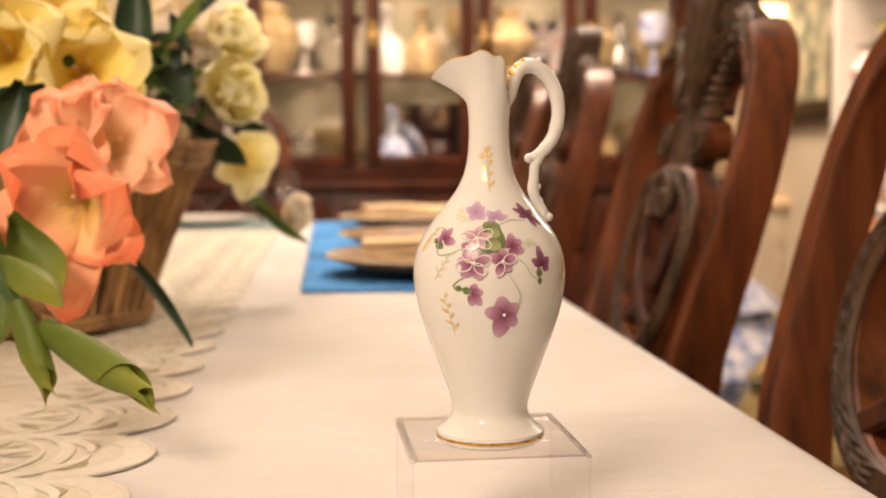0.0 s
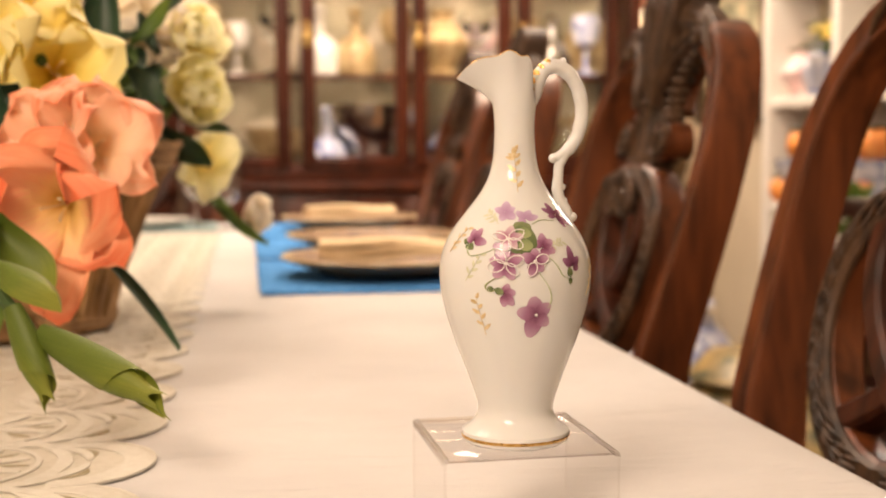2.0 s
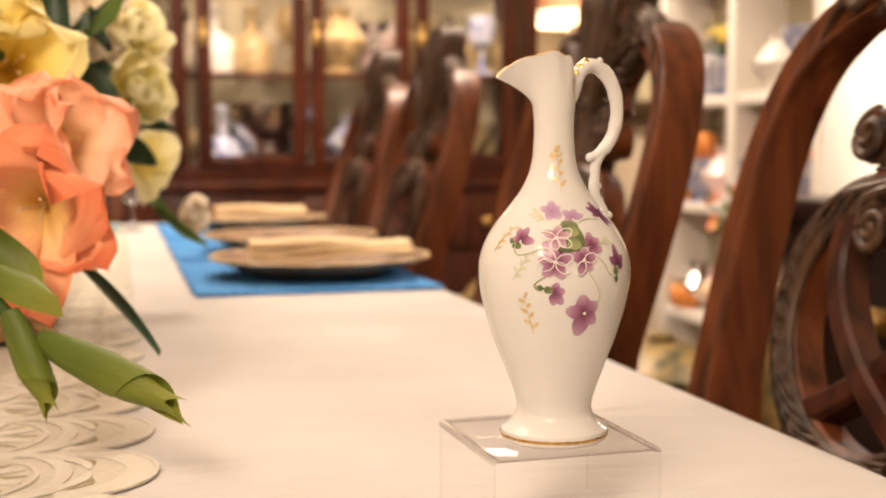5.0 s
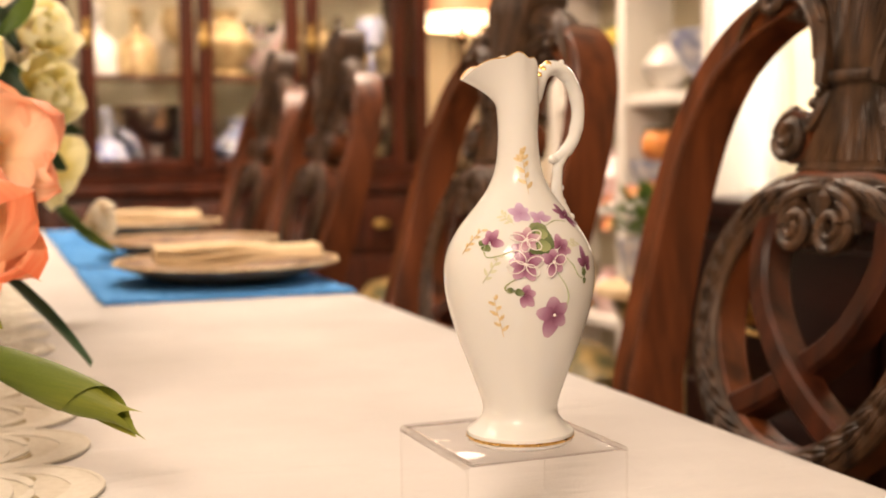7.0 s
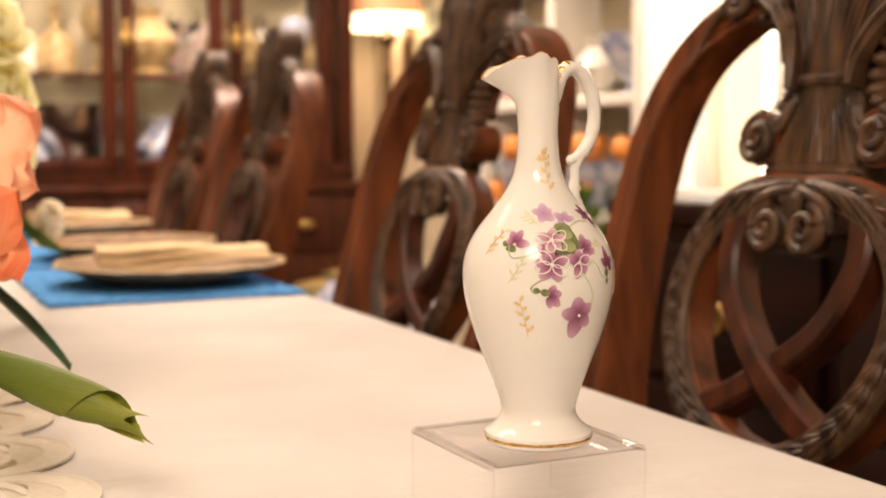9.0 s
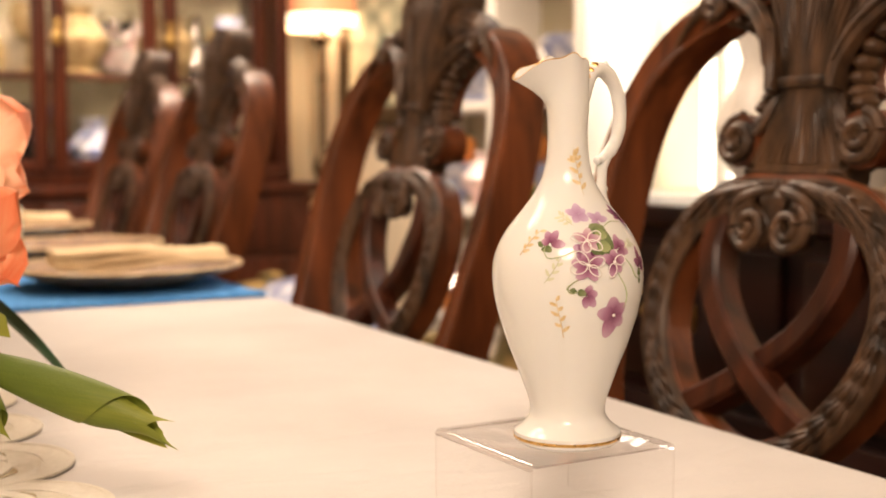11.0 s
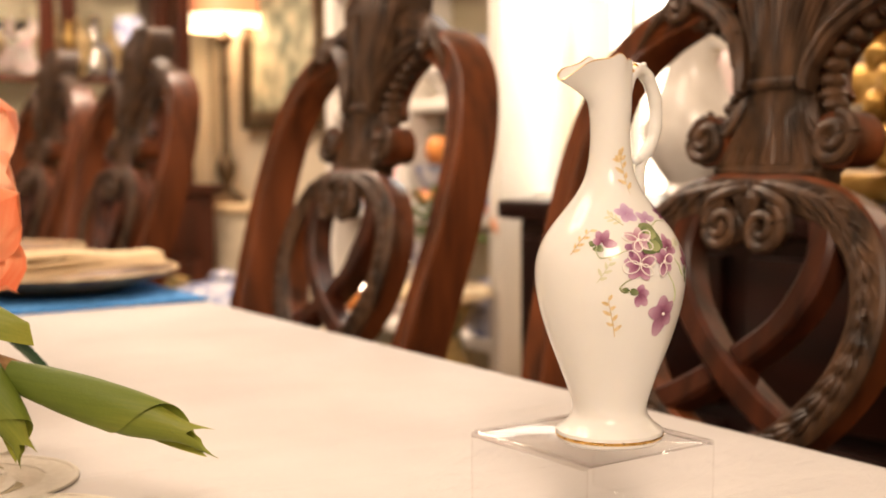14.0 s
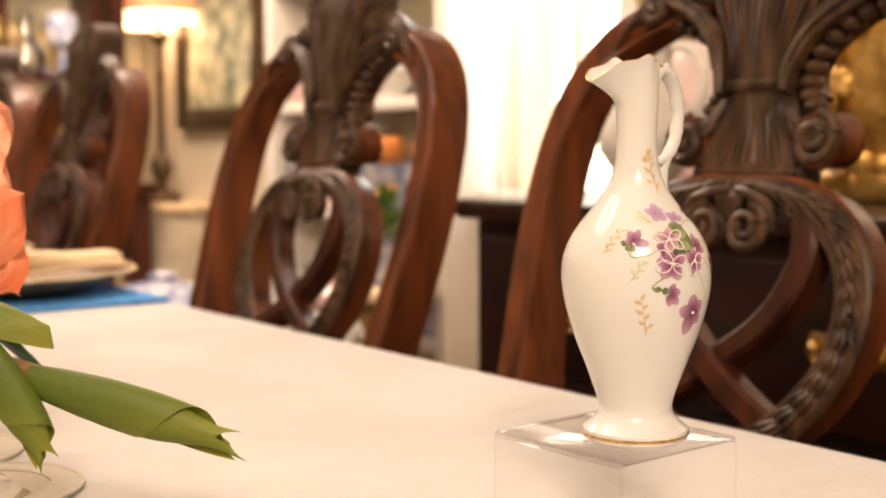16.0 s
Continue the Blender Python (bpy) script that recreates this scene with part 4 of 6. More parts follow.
        for k in range(0, len(lob), 4):
            carved("lobe", ball, at(s * (lob[k].x + 0.003), lob[k].y, -0.002), (0.0150, 0.0082, 0.0076), 10, parent=rim)
        part("back_web", strap(bmesh.new(), [at(s * (v.x - 0.006), v.y + 0.006, 0.012) for v in lob[::6]], 0.014, 0.030, BN, 4, 0.2), MAHOGANY, rim)
        carved("crest_volute", tube, spiral(s * 0.121 * wide, 1.064, 0.0150, 1.5, 0.0, s, -0.0215, 17), [0.0056, 0.0050, 0.0040], 8, 3)
        carved("crest_shoulder", strap, [at(s * 0.036, 1.084, -0.012), at(s * 0.064, 1.086, -0.010), at(s * 0.096, 1.079, -0.006), at(s * 0.134, 1.062, -0.002)], [0.046, 0.044, 0.038, 0.022], 0.040, BN, 6, 0.35)
        for k in range(4):
            carved("crest_leaf", tube, [at(s * (0.104 + 0.005 * k), 1.086 - 0.003 * k, -0.016), at(s * (0.124 + 0.007 * k), 1.083 - 0.009 * k, -0.023), at(s * (0.144 + 0.007 * k), 1.068 - 0.012 * k, -0.018)], [0.0035, 0.0050, 0.002], 6, 4)
    # the lower oval ring, carved with overlapping leaves
    ring_pts = ((0.0, 0.900), (0.042, 0.899), (0.080, 0.886), (0.107, 0.858), (0.118, 0.822), (0.114, 0.782), (0.096, 0.746), (0.068, 0.716), (0.034, 0.696), (0.0, 0.690))
    flat_pts = smooth_path([Vector((u * wide, z, 0)) for u, z in ring_pts], 7)
    for s in (-1, 1):
        # brighter wood colour on the sides carries their light; carved front is darker brown
        rg = part("oval_ring", strap(bmesh.new(), [at(s * u, z, 0.002) for u, z in ring_pts], [0.026, 0.030, 0.031, 0.030, 0.030, 0.030, 0.028], [0.036, 0.036, 0.034, 0.032], BN, 7, 0.14), MAHOGANY, ch, "leaf-carved half of the oval ring")
        part("carved_face", strap(bmesh.new(), [at(s * u, z, -0.0135) for u, z in ring_pts], [0.027, 0.031, 0.032, 0.031, 0.031, 0.031, 0.029], 0.010, BN, 7, 0.3), CARVED, rg, "carved face, coloured darker than the lit sides")
        for k in range(6, len(flat_pts) - 8, 3):
            p, p2, p3 = flat_pts[k], flat_pts[min(k + 3, len(flat_pts) - 1)], flat_pts[min(k + 6, len(flat_pts) - 1)]
            t = (flat_pts[k + 1] - flat_pts[k - 1]).normalized()
            nr = Vector((t.y, -t.x, 0))
            for side, rr in ((-1.0, 0.0028), (-0.35, 0.0032), (0.35, 0.0032), (1.0, 0.0028)):
                a, b, c = p + nr * side * 0.002, p2 + nr * side * 0.009, p3 + nr * side * 0.0135
                carved("carved_leaf", tube, [back(s * a.x, a.y, -0.0165), back(s * b.x, b.y, -0.0205 + 0.003 * abs(side)), back(s * c.x, c.y, -0.0145)], [0.0012, rr, 0.0008], 6, 4, parent=rg)
        vo = carved("volute", tube, spiral(s * 0.0205 * wide, 0.874, 0.0195, 1.9, 0.5 * math.pi, -s, -0.022, 21), [0.0054, 0.0050, 0.0042, 0.0036], 8, 3)
        carved("boss", ball, at(s * 0.0205, 0.874, -0.012), (0.010, 0.0165, 0.018), 12, parent=vo)
        carved("sheath", tube, [at(s * 0.003, 0.905, -0.020), at(s * 0.018, 0.902, -0.025), at(s * 0.038, 0.892, -0.024), at(s * 0.043, 0.872, -0.019)], [0.004, 0.0055, 0.0050, 0.0030], 8, 4, parent=vo)
        for k in range(5):
            carved("carved_leaf", tube, [at(s * (0.006 + 0.004 * k), 0.910, -0.018), at(s * (0.022 + 0.013 * k), 0.908 - 0.003 * k, -0.0245), at(s * (0.040 + 0.017 * k), 0.896 - 0.009 * k, -0.018)], [0.0020, 0.0032, 0.0014], 6, 3, parent=vo)
    for k in range(-3, 4):
        carved("shell_rib", tube, [at(k * 0.0014, 0.880, -0.018), at(k * 0.0042, 0.898, -0.0235), at(k * 0.0070, 0.912, -0.018)], [0.001, 0.0026, 0.0018], 6, 3)
    for s in (-1, 1):
        part("interlaced_strap", strap(bmesh.new(), [at(s * u, z, o) for u, z, o in ((0.058, 0.896, 0.0), (0.067, 0.872, -0.002), (0.068, 0.846, -0.002), (0.057, 0.816, -0.002), (0.034, 0.789, -0.004 * s), (0.0, 0.762, -0.007 * s), (-0.036, 0.736, -0.004 * s), (-0.070, 0.716, 0.0))],
             [0.026, 0.025, 0.024, 0.022, 0.022, 0.023, 0.024], 0.030, BN, 7, 0.16), STRAPWOOD, ch, "smooth mahogany strap crossing its twin")
    part("lower_splat", strap(bmesh.new(), [at(0, 0.70), at(0, 0.60), at(0, 0.50)], [0.05, 0.07, 0.11], 0.022, BN, 4), CARVED, ch)
    part("shoe", strap(bmesh.new(), [at(-0.16, 0.48), at(0.0, 0.48), at(0.16, 0.48)], 0.06, 0.04, BN, 4), MAHOGANY, ch)
    part("seat_frame", boxed((-0.54, -0.25, 0.38), (-0.085, 0.25, 0.435), 0.012), MAHOGANY, ch)
    part("seat", boxed((-0.53, -0.235, 0.435), (-0.10, 0.235, 0.48), 0.02), NAPKIN, ch, "tan upholstered seat")
    return ch


CHAIRS = "chairs along the dining table"
make_chair(pose(0.387, 0.240, 0), "dark carved mahogany dining chair with pierced splat beside the ewer", "chair", CHAIRS, 1.07)
chair = make_chair(pose(0.351, 0.857, 0), "carved mahogany dining chair with pierced splat and red-brown stiles", "chair", CHAIRS)
for y in (1.690, 2.230):
    copy_thing(chair, pose(0.351, y, 0))
c = copy_thing(chair, pose(-0.42, 2.98, 0, 0, 0, 90))
c["label"] = "carved mahogany dining chair at the head of the table"

# ---- place settings ----


def woven_mat(label, x0, x1, y0, y1, mat, z=0.7512, seed=0):
    rnd = random.Random(seed)
    nx, ny = 30, 30
    mt = thing("placemat", label, "placemat", pose(0, 0, 0), "place settings")
    grid = bmesh.new()
    tops, bots = [], []
    for i in range(nx + 1):
        ra, rb = [], []
        for j in range(ny + 1):
            x, y = x0 + (x1 - x0) * i / nx, y0 + (y1 - y0) * j / ny
            e = 0.002 * math.sin(j * 1.1 + seed) if i in (0, nx) else 0.0
            w = 0.0025 * (0.5 + 0.5 * noise.noise((x * 9, y * 9, seed))) + 0.0009 * ((i + j) % 2)
            ra.append(grid.verts.new((x + e, y, z + 0.003 + w)))
            rb.append(grid.verts.new((x + e, y, z)))
        tops.append(ra)
        bots.append(rb)
    for i in range(nx):
        for j in range(ny):
            grid.faces.new((tops[i][j], tops[i + 1][j], tops[i + 1][j + 1], tops[i][j + 1]))
    for i in range(nx):
        grid.faces.new((tops[i][0], bots[i][0], bots[i + 1][0], tops[i + 1][0]))
        grid.faces.new((tops[i][ny], tops[i + 1][ny], bots[i + 1][ny], bots[i][ny]))
    for j in range(ny):
        grid.faces.new((tops[0][j], tops[0][j + 1], bots[0][j + 1], bots[0][j]))
        grid.faces.new((tops[nx][j], bots[nx][j], bots[nx][j + 1], tops[nx][j + 1]))
    part("woven_field", grid, mat, mt)
    # a knotted fringe along the near edge
    grid = bmesh.new()
    for j in range(0, ny * 2):
        x = x0 + (x1 - x0) * (j + 0.5) / (ny * 2)
        tube(grid, [(x, y0, z + 0.004), (x + rnd.uniform(-0.002, 0.002), y0 - 0.006, z + 0.0035), (x + rnd.uniform(-0.003, 0.003), y0 - 0.012, z + 0.002)], 0.0018, 5, 2)
    tagged(part("fringe", grid, mat, mt), kind="stuff")
    return mt


def charger(x, y, z, r, label):
    t = thing("charger_plate", label, "plate", pose(x, y, z), "place settings")
    bm = bmesh.new()
    lathe(bm, ((r * 0.55, 0.0), (r * 0.62, 0.003), (r * 0.80, 0.012), (r * 0.98, 0.022), (r, 0.0245), (r * 0.99, 0.0262), (r * 0.93, 0.0245), (r * 0.74, 0.0140), (r * 0.62, 0.0075), (0.002, 0.0070)), 56)
    part("plate_body", bm, CHARGER, t)
    bm = bmesh.new()
    loops = []
    for k in range(57):
        a = 2 * math.pi * k / 56
        c, s = math.cos(a), math.sin(a)
        rr = r * (0.985 + 0.010 * math.cos(14 * a))
        loops.append([(rr * c + 0.003 * c * math.cos(q), rr * s + 0.003 * s * math.cos(q), 0.0258 + 0.0022 * math.sin(q)) for q in (0, 1.26, 2.51, 3.77, 5.03)])
    rings(bm, loops, True, False)
    part("rim_beading", bm, NAPKIN, t, "tan beaded rim")
    return t


def folded_napkin(x, y, z, w, d, rz, label):
    t = thing("napkin", label, "napkin", pose(x, y, z, 0, 0, rz), "place settings")
    for k in range(3):
        bm = bmesh.new()
        loops = []
        for i in range(17):
            u = -w / 2 + w * i / 16
            sag = 0.004 * math.sin(u * 26 + k) + 0.004 * (abs(u) / w * 2) ** 3
            hh = d / 2 - 0.006 * k
            z0 = 0.0075 * k
            loops.append([(u, -hh, z0 + sag), (u, -hh - 0.003, z0 + 0.0035 + sag), (u, -hh, z0 + 0.007 + sag), (u, 0.0, z0 + 0.0085 + sag), (u, hh, z0 + 0.007 + sag), (u, hh + 0.003, z0 + 0.0035 + sag), (u, hh, z0 + sag)])
        rings(bm, loops)
        part("fold", bm, NAPKIN, t)
    return t


for k, (y, n) in enumerate(((1.00, 1), (1.52, 2), (2.04, 3))):
    woven_mat("blue woven cotton placemat with a fringed edge", -0.112, 0.210, y, y + 0.46, BLUE, seed=k)
charger(0.078, 1.185, 0.7585, 0.158, "brown glazed charger plate on a blue placemat")
folded_napkin(0.085, 1.150, 0.785, 0.225, 0.10, -4, "tan patterned napkin folded on a brown plate")
charger(0.098, 1.640, 0.7585, 0.155, "brown glazed charger plate on a blue placemat")
charger(0.105, 2.230, 0.7585, 0.155, "brown glazed charger plate on a blue placemat")
folded_napkin(0.105, 2.230, 0.785, 0.20, 0.11, 3, "tan patterned napkin folded on a brown plate")
woven_mat("grey-teal woven placemat at the head of the table", -0.56, -0.20, 2.28, 2.58, TEAL, seed=9)
hp_plate = thing("dinner_plate", "white china dinner plate on a teal placemat", "plate", pose(-0.38, 2.43, 0.7565), "place settings")
part("plate_body", lathe(bmesh.new(), ((0.07, 0), (0.09, 0.004), (0.125, 0.016), (0.127, 0.018), (0.12, 0.017), (0.085, 0.007), (0.002, 0.006)), 40), WHITECHINA, hp_plate)


def goblet(x, y, z, s, label, mat=CRYSTAL):
    t = thing("goblet", label, "glass", pose(x, y, z), "glassware")
    part("foot", lathe(bmesh.new(), [(r * s, h * s) for r, h in ((0.032, 0), (0.032, 0.002), (0.006, 0.008), (0.004, 0.05), (0.006, 0.075))], 24), mat, t)
    part("bowl", lathe(bmesh.new(), [(r * s, h * s) for r, h in ((0.004, 0.074), (0.02, 0.085), (0.034, 0.11), (0.036, 0.14), (0.033, 0.17), (0.0315, 0.17), (0.0345, 0.14), (0.032, 0.111), (0.018, 0.087), (0.001, 0.078))], 24), mat, t)
    return t


goblet(-0.25, 2.40, 0.7565, 0.9, "clear crystal wine goblet on the table")
goblet(-0.17, 2.36, 0.7510, 0.8, "clear crystal wine goblet on the table")

# ---- the flower basket ----
BX, BY = -0.385, 0.735
arr = thing("flower_basket", "bark basket of coral, yellow and cream silk flowers on the runner", "flower basket", pose(0, 0, 0))
bm = bmesh.new()
rnd = random.Random(4)
loops = []
for r, z in ((0.095, 0.755), (0.108, 0.758), (0.112, 0.775), (0.128, 0.83), (0.158, 0.90), (0.176, 0.935), (0.184, 0.945), (0.176, 0.947), (0.160, 0.93)):
    loops.append([(BX + (r + 0.003 * math.sin(k * 2.1)) * math.cos(2 * math.pi * k / 64), BY + (r + 0.003 * math.sin(k * 2.1)) * math.sin(2 * math.pi * k / 64), z) for k in range(64)])
rings(bm, loops)
basket = part("basket", bm, WICKER, arr, "tapered brown bark basket")
for k in range(64):
    a = 2 * math.pi * (k + rnd.uniform(-0.3, 0.3)) / 64
    pts = [(BX + (r + rnd.uniform(-0.001, 0.002)) * math.cos(a + q), BY + (r + 0.002) * math.sin(a + q), z) for r, z, q in ((0.110, 0.758, 0), (0.121, 0.80, 0.01), (0.142, 0.855, 0.0), (0.163, 0.905, rnd.uniform(-0.02, 0.02)), (0.182, 0.945, 0))]
    part("bark_strip", tube(bmesh.new(), pts, [0.0065, 0.006, 0.0075], 5, 2), WICKER, basket)
for zz, rr in ((0.762, 0.116), (0.768, 0.117), (0.925, 0.180), (0.934, 0.184), (0.943, 0.188)):
    part("binding", tube(bmesh.new(), [(BX + (rr + 0.002 * math.sin(5 * q)) * math.cos(q), BY + (rr + 0.002 * math.sin(5 * q)) * math.sin(q), zz + 0.002 * math.sin(7 * q)) for q in np.linspace(0, 2 * math.pi, 33)], 0.0048, 6, 2), WICKER, basket)


def blossom(name, centre, face, size, mat, layers, seed, ruffle=0.35):
    """Open petals in layers about a facing direction: (count, lean, length, width, curl)."""
    rnd = random.Random(seed)
    f = Vector(face).normalized()
    a = f.orthogonal().normalized()
    b = f.cross(a)
    fl = part(name, ball(bmesh.new(), Vector(centre) + f * 0.004 * size, 0.10 * size, 8), mat, arr)
    for n, (count, lean, length, width, curl) in enumerate(layers):
        for k in range(count):
            t = 2 * math.pi * (k + 0.5 * (n % 2)) / count + rnd.uniform(-0.12, 0.12)
            side = a * math.cos(t) + b * math.sin(t)
            ln = radians(lean + rnd.uniform(-8, 8))
            out = side * math.sin(ln) + f * math.cos(ln)
            up = f * math.sin(ln) - side * math.cos(ln)
            part("petal", petal(bmesh.new(), Vector(centre) + side * 0.004 * size, out, up, length * size * rnd.uniform(0.92, 1.08), width * size * rnd.uniform(0.92, 1.08), curl + rnd.uniform(-0.1, 0.1), 0.16, ruffle, 0.15, seed + k + 3 * n, 14, 18), mat, fl, sharp=0)
    return fl


def trumpet(name, centre, face, size, mat, petals, seed, ruffle=0.22, lean=36, curl=-0.85):
    """An open gladiolus: broad petals (turn in degrees, length, width) that rise from a deep throat and flare outwards."""
    rnd = random.Random(seed)
    f = Vector(face).normalized()
    a = f.cross(Vector((0, 0, 1))).normalized() * -1
    b = a.cross(f) * -1
    root = Vector(centre) - f * 0.55 * size
    fl = part(name, tube(bmesh.new(), [root - f * 0.5 * size, root - f * 0.2 * size, root + f * 0.02 * size], [0.05 * size, 0.12 * size, 0.20 * size], 12, 4), mat, arr)
    for n, (turn, length, width) in enumerate(petals):
        t = radians(turn)
        side = a * math.cos(t) + b * math.sin(t)
        ln = radians(lean + (5 if n % 2 else -4) + rnd.uniform(-4, 4))
        out = side * math.sin(ln) + f * math.cos(ln)
        up = f * math.sin(ln) - side * math.cos(ln)
        part("petal", petal(bmesh.new(), root + side * 0.06 * size, out, up, length * size * 1.25, width * size, curl + rnd.uniform(-0.1, 0.1), 0.13, ruffle, 0.12, seed + 2 * n, 16, 18), mat, fl, sharp=0)
    for k in range(3):
        q = 2.1 * k + seed
        d = (a * math.cos(q) + b * math.sin(q)) * 0.10 * size
        part("stamen", tube(bmesh.new(), [root, root + f * 0.35 * size + d * 0.6, root + f * 0.62 * size + d * 1.4], [0.012 * size, 0.010 * size, 0.022 * size], 6, 4), CREAM, fl, "pale thread-like stamen")
    return fl


SIX = ((20, 1.0, 1.10), (80, 0.95, 1.05), (142, 0.95, 1.0), (200, 0.95, 1.0), (262, 1.05, 1.05), (320, 0.95, 0.95))
ROSE = ((6, 78, 0.72, 0.72, 0.8), (5, 58, 0.66, 0.68, 1.0), (5, 38, 0.58, 0.58, 1.2), (4, 20, 0.50, 0.50, 1.3))
# corals hang over the basket's near side
trumpet("coral_gladiolus", (-0.256, 0.285, 0.898), (-0.16, -0.97, -0.08), 0.061, CORAL, ((20, 0.86, 1.20), (265, 1.16, 0.95), (140, 0.92, 0.95), (80, 0.86, 1.05), (205, 0.95, 1.0), (318, 0.90, 0.85)), 1, 0.50, 24, -0.8)
trumpet("coral_gladiolus", (-0.236, 0.338, 0.944), (0.30, -0.85, 0.40), 0.050, PEACH, SIX, 2, 0.45, 28)
trumpet("coral_gladiolus", (-0.268, 0.345, 0.950), (-0.35, -0.80, 0.45), 0.044, PEACH, SIX, 4, 0.45, 28)
trumpet("yellow_gladiolus", (-0.278, 0.462, 1.004), (0.25, -0.88, 0.10), 0.056, YELLOW, SIX, 5, 0.4, 28)
trumpet("yellow_gladiolus", (-0.340, 0.450, 1.022), (-0.05, -0.90, 0.15), 0.056, YELLOW, SIX, 6, 0.4, 28)
trumpet("yellow_gladiolus", (-0.300, 0.475, 1.058), (0.10, -0.80, 0.45), 0.054, YELLOW, SIX, 7, 0.4, 28)
trumpet("yellow_gladiolus", (-0.395, 0.460, 1.055), (-0.3, -0.80, 0.40), 0.060, YELLOW, SIX, 8, 0.4, 28)
blossom("lemon_rose", (-0.188, 0.775, 0.998), (0.55, -0.78, 0.10), 0.066, LEMON, ROSE, 9, 0.3)
blossom("lemon_rose", (-0.188, 0.795, 1.056), (0.50, -0.75, 0.30), 0.060, LEMON, ROSE, 10, 0.3)
trumpet("lemon_rose", (-0.168, 0.830, 0.925), (0.70, -0.65, -0.20), 0.044, LEMON, SIX, 11, 0.26)
blossom("cream_rose", (-0.224, 0.790, 1.034), (0.35, -0.90, 0.10), 0.058, CREAM, ROSE, 12, 0.2)
trumpet("cream_gladiolus", (-0.256, 0.760, 1.058), (0.30, -0.88, 0.15), 0.074, CREAM, SIX, 13, 0.26)
trumpet("cream_gladiolus", (-0.225, 0.840, 1.098), (0.30, -0.75, 0.50), 0.068, CREAM, SIX, 14, 0.26)
trumpet("cream_gladiolus", (-0.290, 0.760, 1.105), (0.0, -0.85, 0.45), 0.062, CREAM, SIX, 15, 0.26)
blossom("cream_rose", (-0.128, 0.945, 0.862), (0.70, -0.65, -0.10), 0.044, CREAM, ROSE, 16, 0.2)
trumpet("yellow_gladiolus", (-0.430, 0.600, 1.110), (-0.1, -0.8, 0.5), 0.065, YELLOW, SIX, 17, 0.26)


def leaf(name, base, tip, width, mat, up=(0, 0, 1), curl=0.5, fold=0.35, seed=0):
    b, t = Vector(base), Vector(tip)
    bm = bmesh.new()
    d = t - b
    # turned back so that the curl ends near the tip
    o = (d.normalized() - Vector(up).normalized() * curl * 0.5).normalized()
    petal(bm, b, o, up, d.length * 1.05, width, curl, fold, 0.05, 0.9, seed, 12, 8)
    return part(name, bm, mat, arr, sharp=0)


leaf("leaf", (-0.292, 0.262, 0.892), (-0.256, 0.232, 0.842), 0.036, BUD, (0.5, -0.8, 0.2), 0.5, 0.3, 1)
leaf("leaf", (-0.306, 0.270, 0.890), (-0.292, 0.235, 0.812), 0.030, LEAF, (0.2, -0.9, 0.2), 0.4, 0.3, 2)
leaf("blade_leaf", (-0.252, 0.395, 0.868), (-0.181, 0.321, 0.795), 0.011, DARKLEAF, (0.3, -0.5, 0.8), -0.25, 0.5, 3)
leaf("leaf", (-0.255, 0.620, 1.125), (-0.262, 0.600, 1.000), 0.036, DARKLEAF, (0.2, -0.9, 0.1), 0.3, 0.3, 4)
leaf("leaf", (-0.222, 0.760, 0.962), (-0.168, 0.745, 0.920), 0.034, DARKLEAF, (0.3, -0.8, 0.4), 0.6, 0.25, 5)
leaf("leaf", (-0.215, 0.760, 0.985), (-0.150, 0.780, 0.955), 0.030, DARKLEAF, (0.3, -0.6, 0.7), 0.6, 0.25, 6)
leaf("leaf", (-0.190, 0.830, 0.915), (-0.140, 0.900, 0.845), 0.020, LEAF, (0.5, -0.7, 0.4), 0.6, 0.3, 7)
leaf("leaf", (-0.165, 0.870, 0.870), (-0.108, 0.900, 0.825), 0.018, LEAF, (0.5, -0.7, 0.4), 0.4, 0.3, 8)
leaf("leaf", (-0.300, 0.430, 0.985), (-0.345, 0.400, 0.955), 0.040, DARKLEAF, (0.0, -0.9, 0.3), 0.5, 0.25, 9)
leaf("leaf", (-0.310, 0.390, 0.990), (-0.325, 0.370, 0.925), 0.040, DARKLEAF, (0.0, -0.9, 0.3), 0.5, 0.25, 10)
leaf("leaf", (-0.265, 0.480, 0.985), (-0.215, 0.500, 0.955), 0.036, DARKLEAF, (0.3, -0.8, 0.4), 0.5, 0.25, 11)
rnd = random.Random(21)
for k in range(46):
    a, q = rnd.uniform(0, 2 * math.pi), rnd.uniform(0.2, 1.0)
    p = Vector((BX + 0.15 * q * math.cos(a), BY + 0.15 * q * math.sin(a), rnd.uniform(0.94, 1.00)))
    d = Vector((math.cos(a) * 0.6 + 0.2, math.sin(a) * 0.6, rnd.uniform(-0.2, 0.7))).normalized()
    leaf("leaf", p, p + d * rnd.uniform(0.04, 0.065), rnd.uniform(0.022, 0.034), DARKLEAF if k % 3 else LEAF, (-d.z * 0.5, -0.4, 1), rnd.uniform(0.2, 0.8), 0.25, k)


for k in range(60):
    p = Vector((rnd.uniform(-0.36, -0.205), rnd.uniform(0.56, 0.80), rnd.uniform(0.945, 1.075)))
    d = Vector((rnd.uniform(-0.7, 0.9), rnd.uniform(-0.9, 0.2), rnd.uniform(-0.7, 0.6))).normalized()
    leaf("leaf", p, p + d * rnd.uniform(0.04, 0.06), rnd.uniform(0.020, 0.030), DARKLEAF if k % 4 else LEAF, (0.2, -0.6, 0.8), rnd.uniform(0.2, 0.8), 0.25, k)


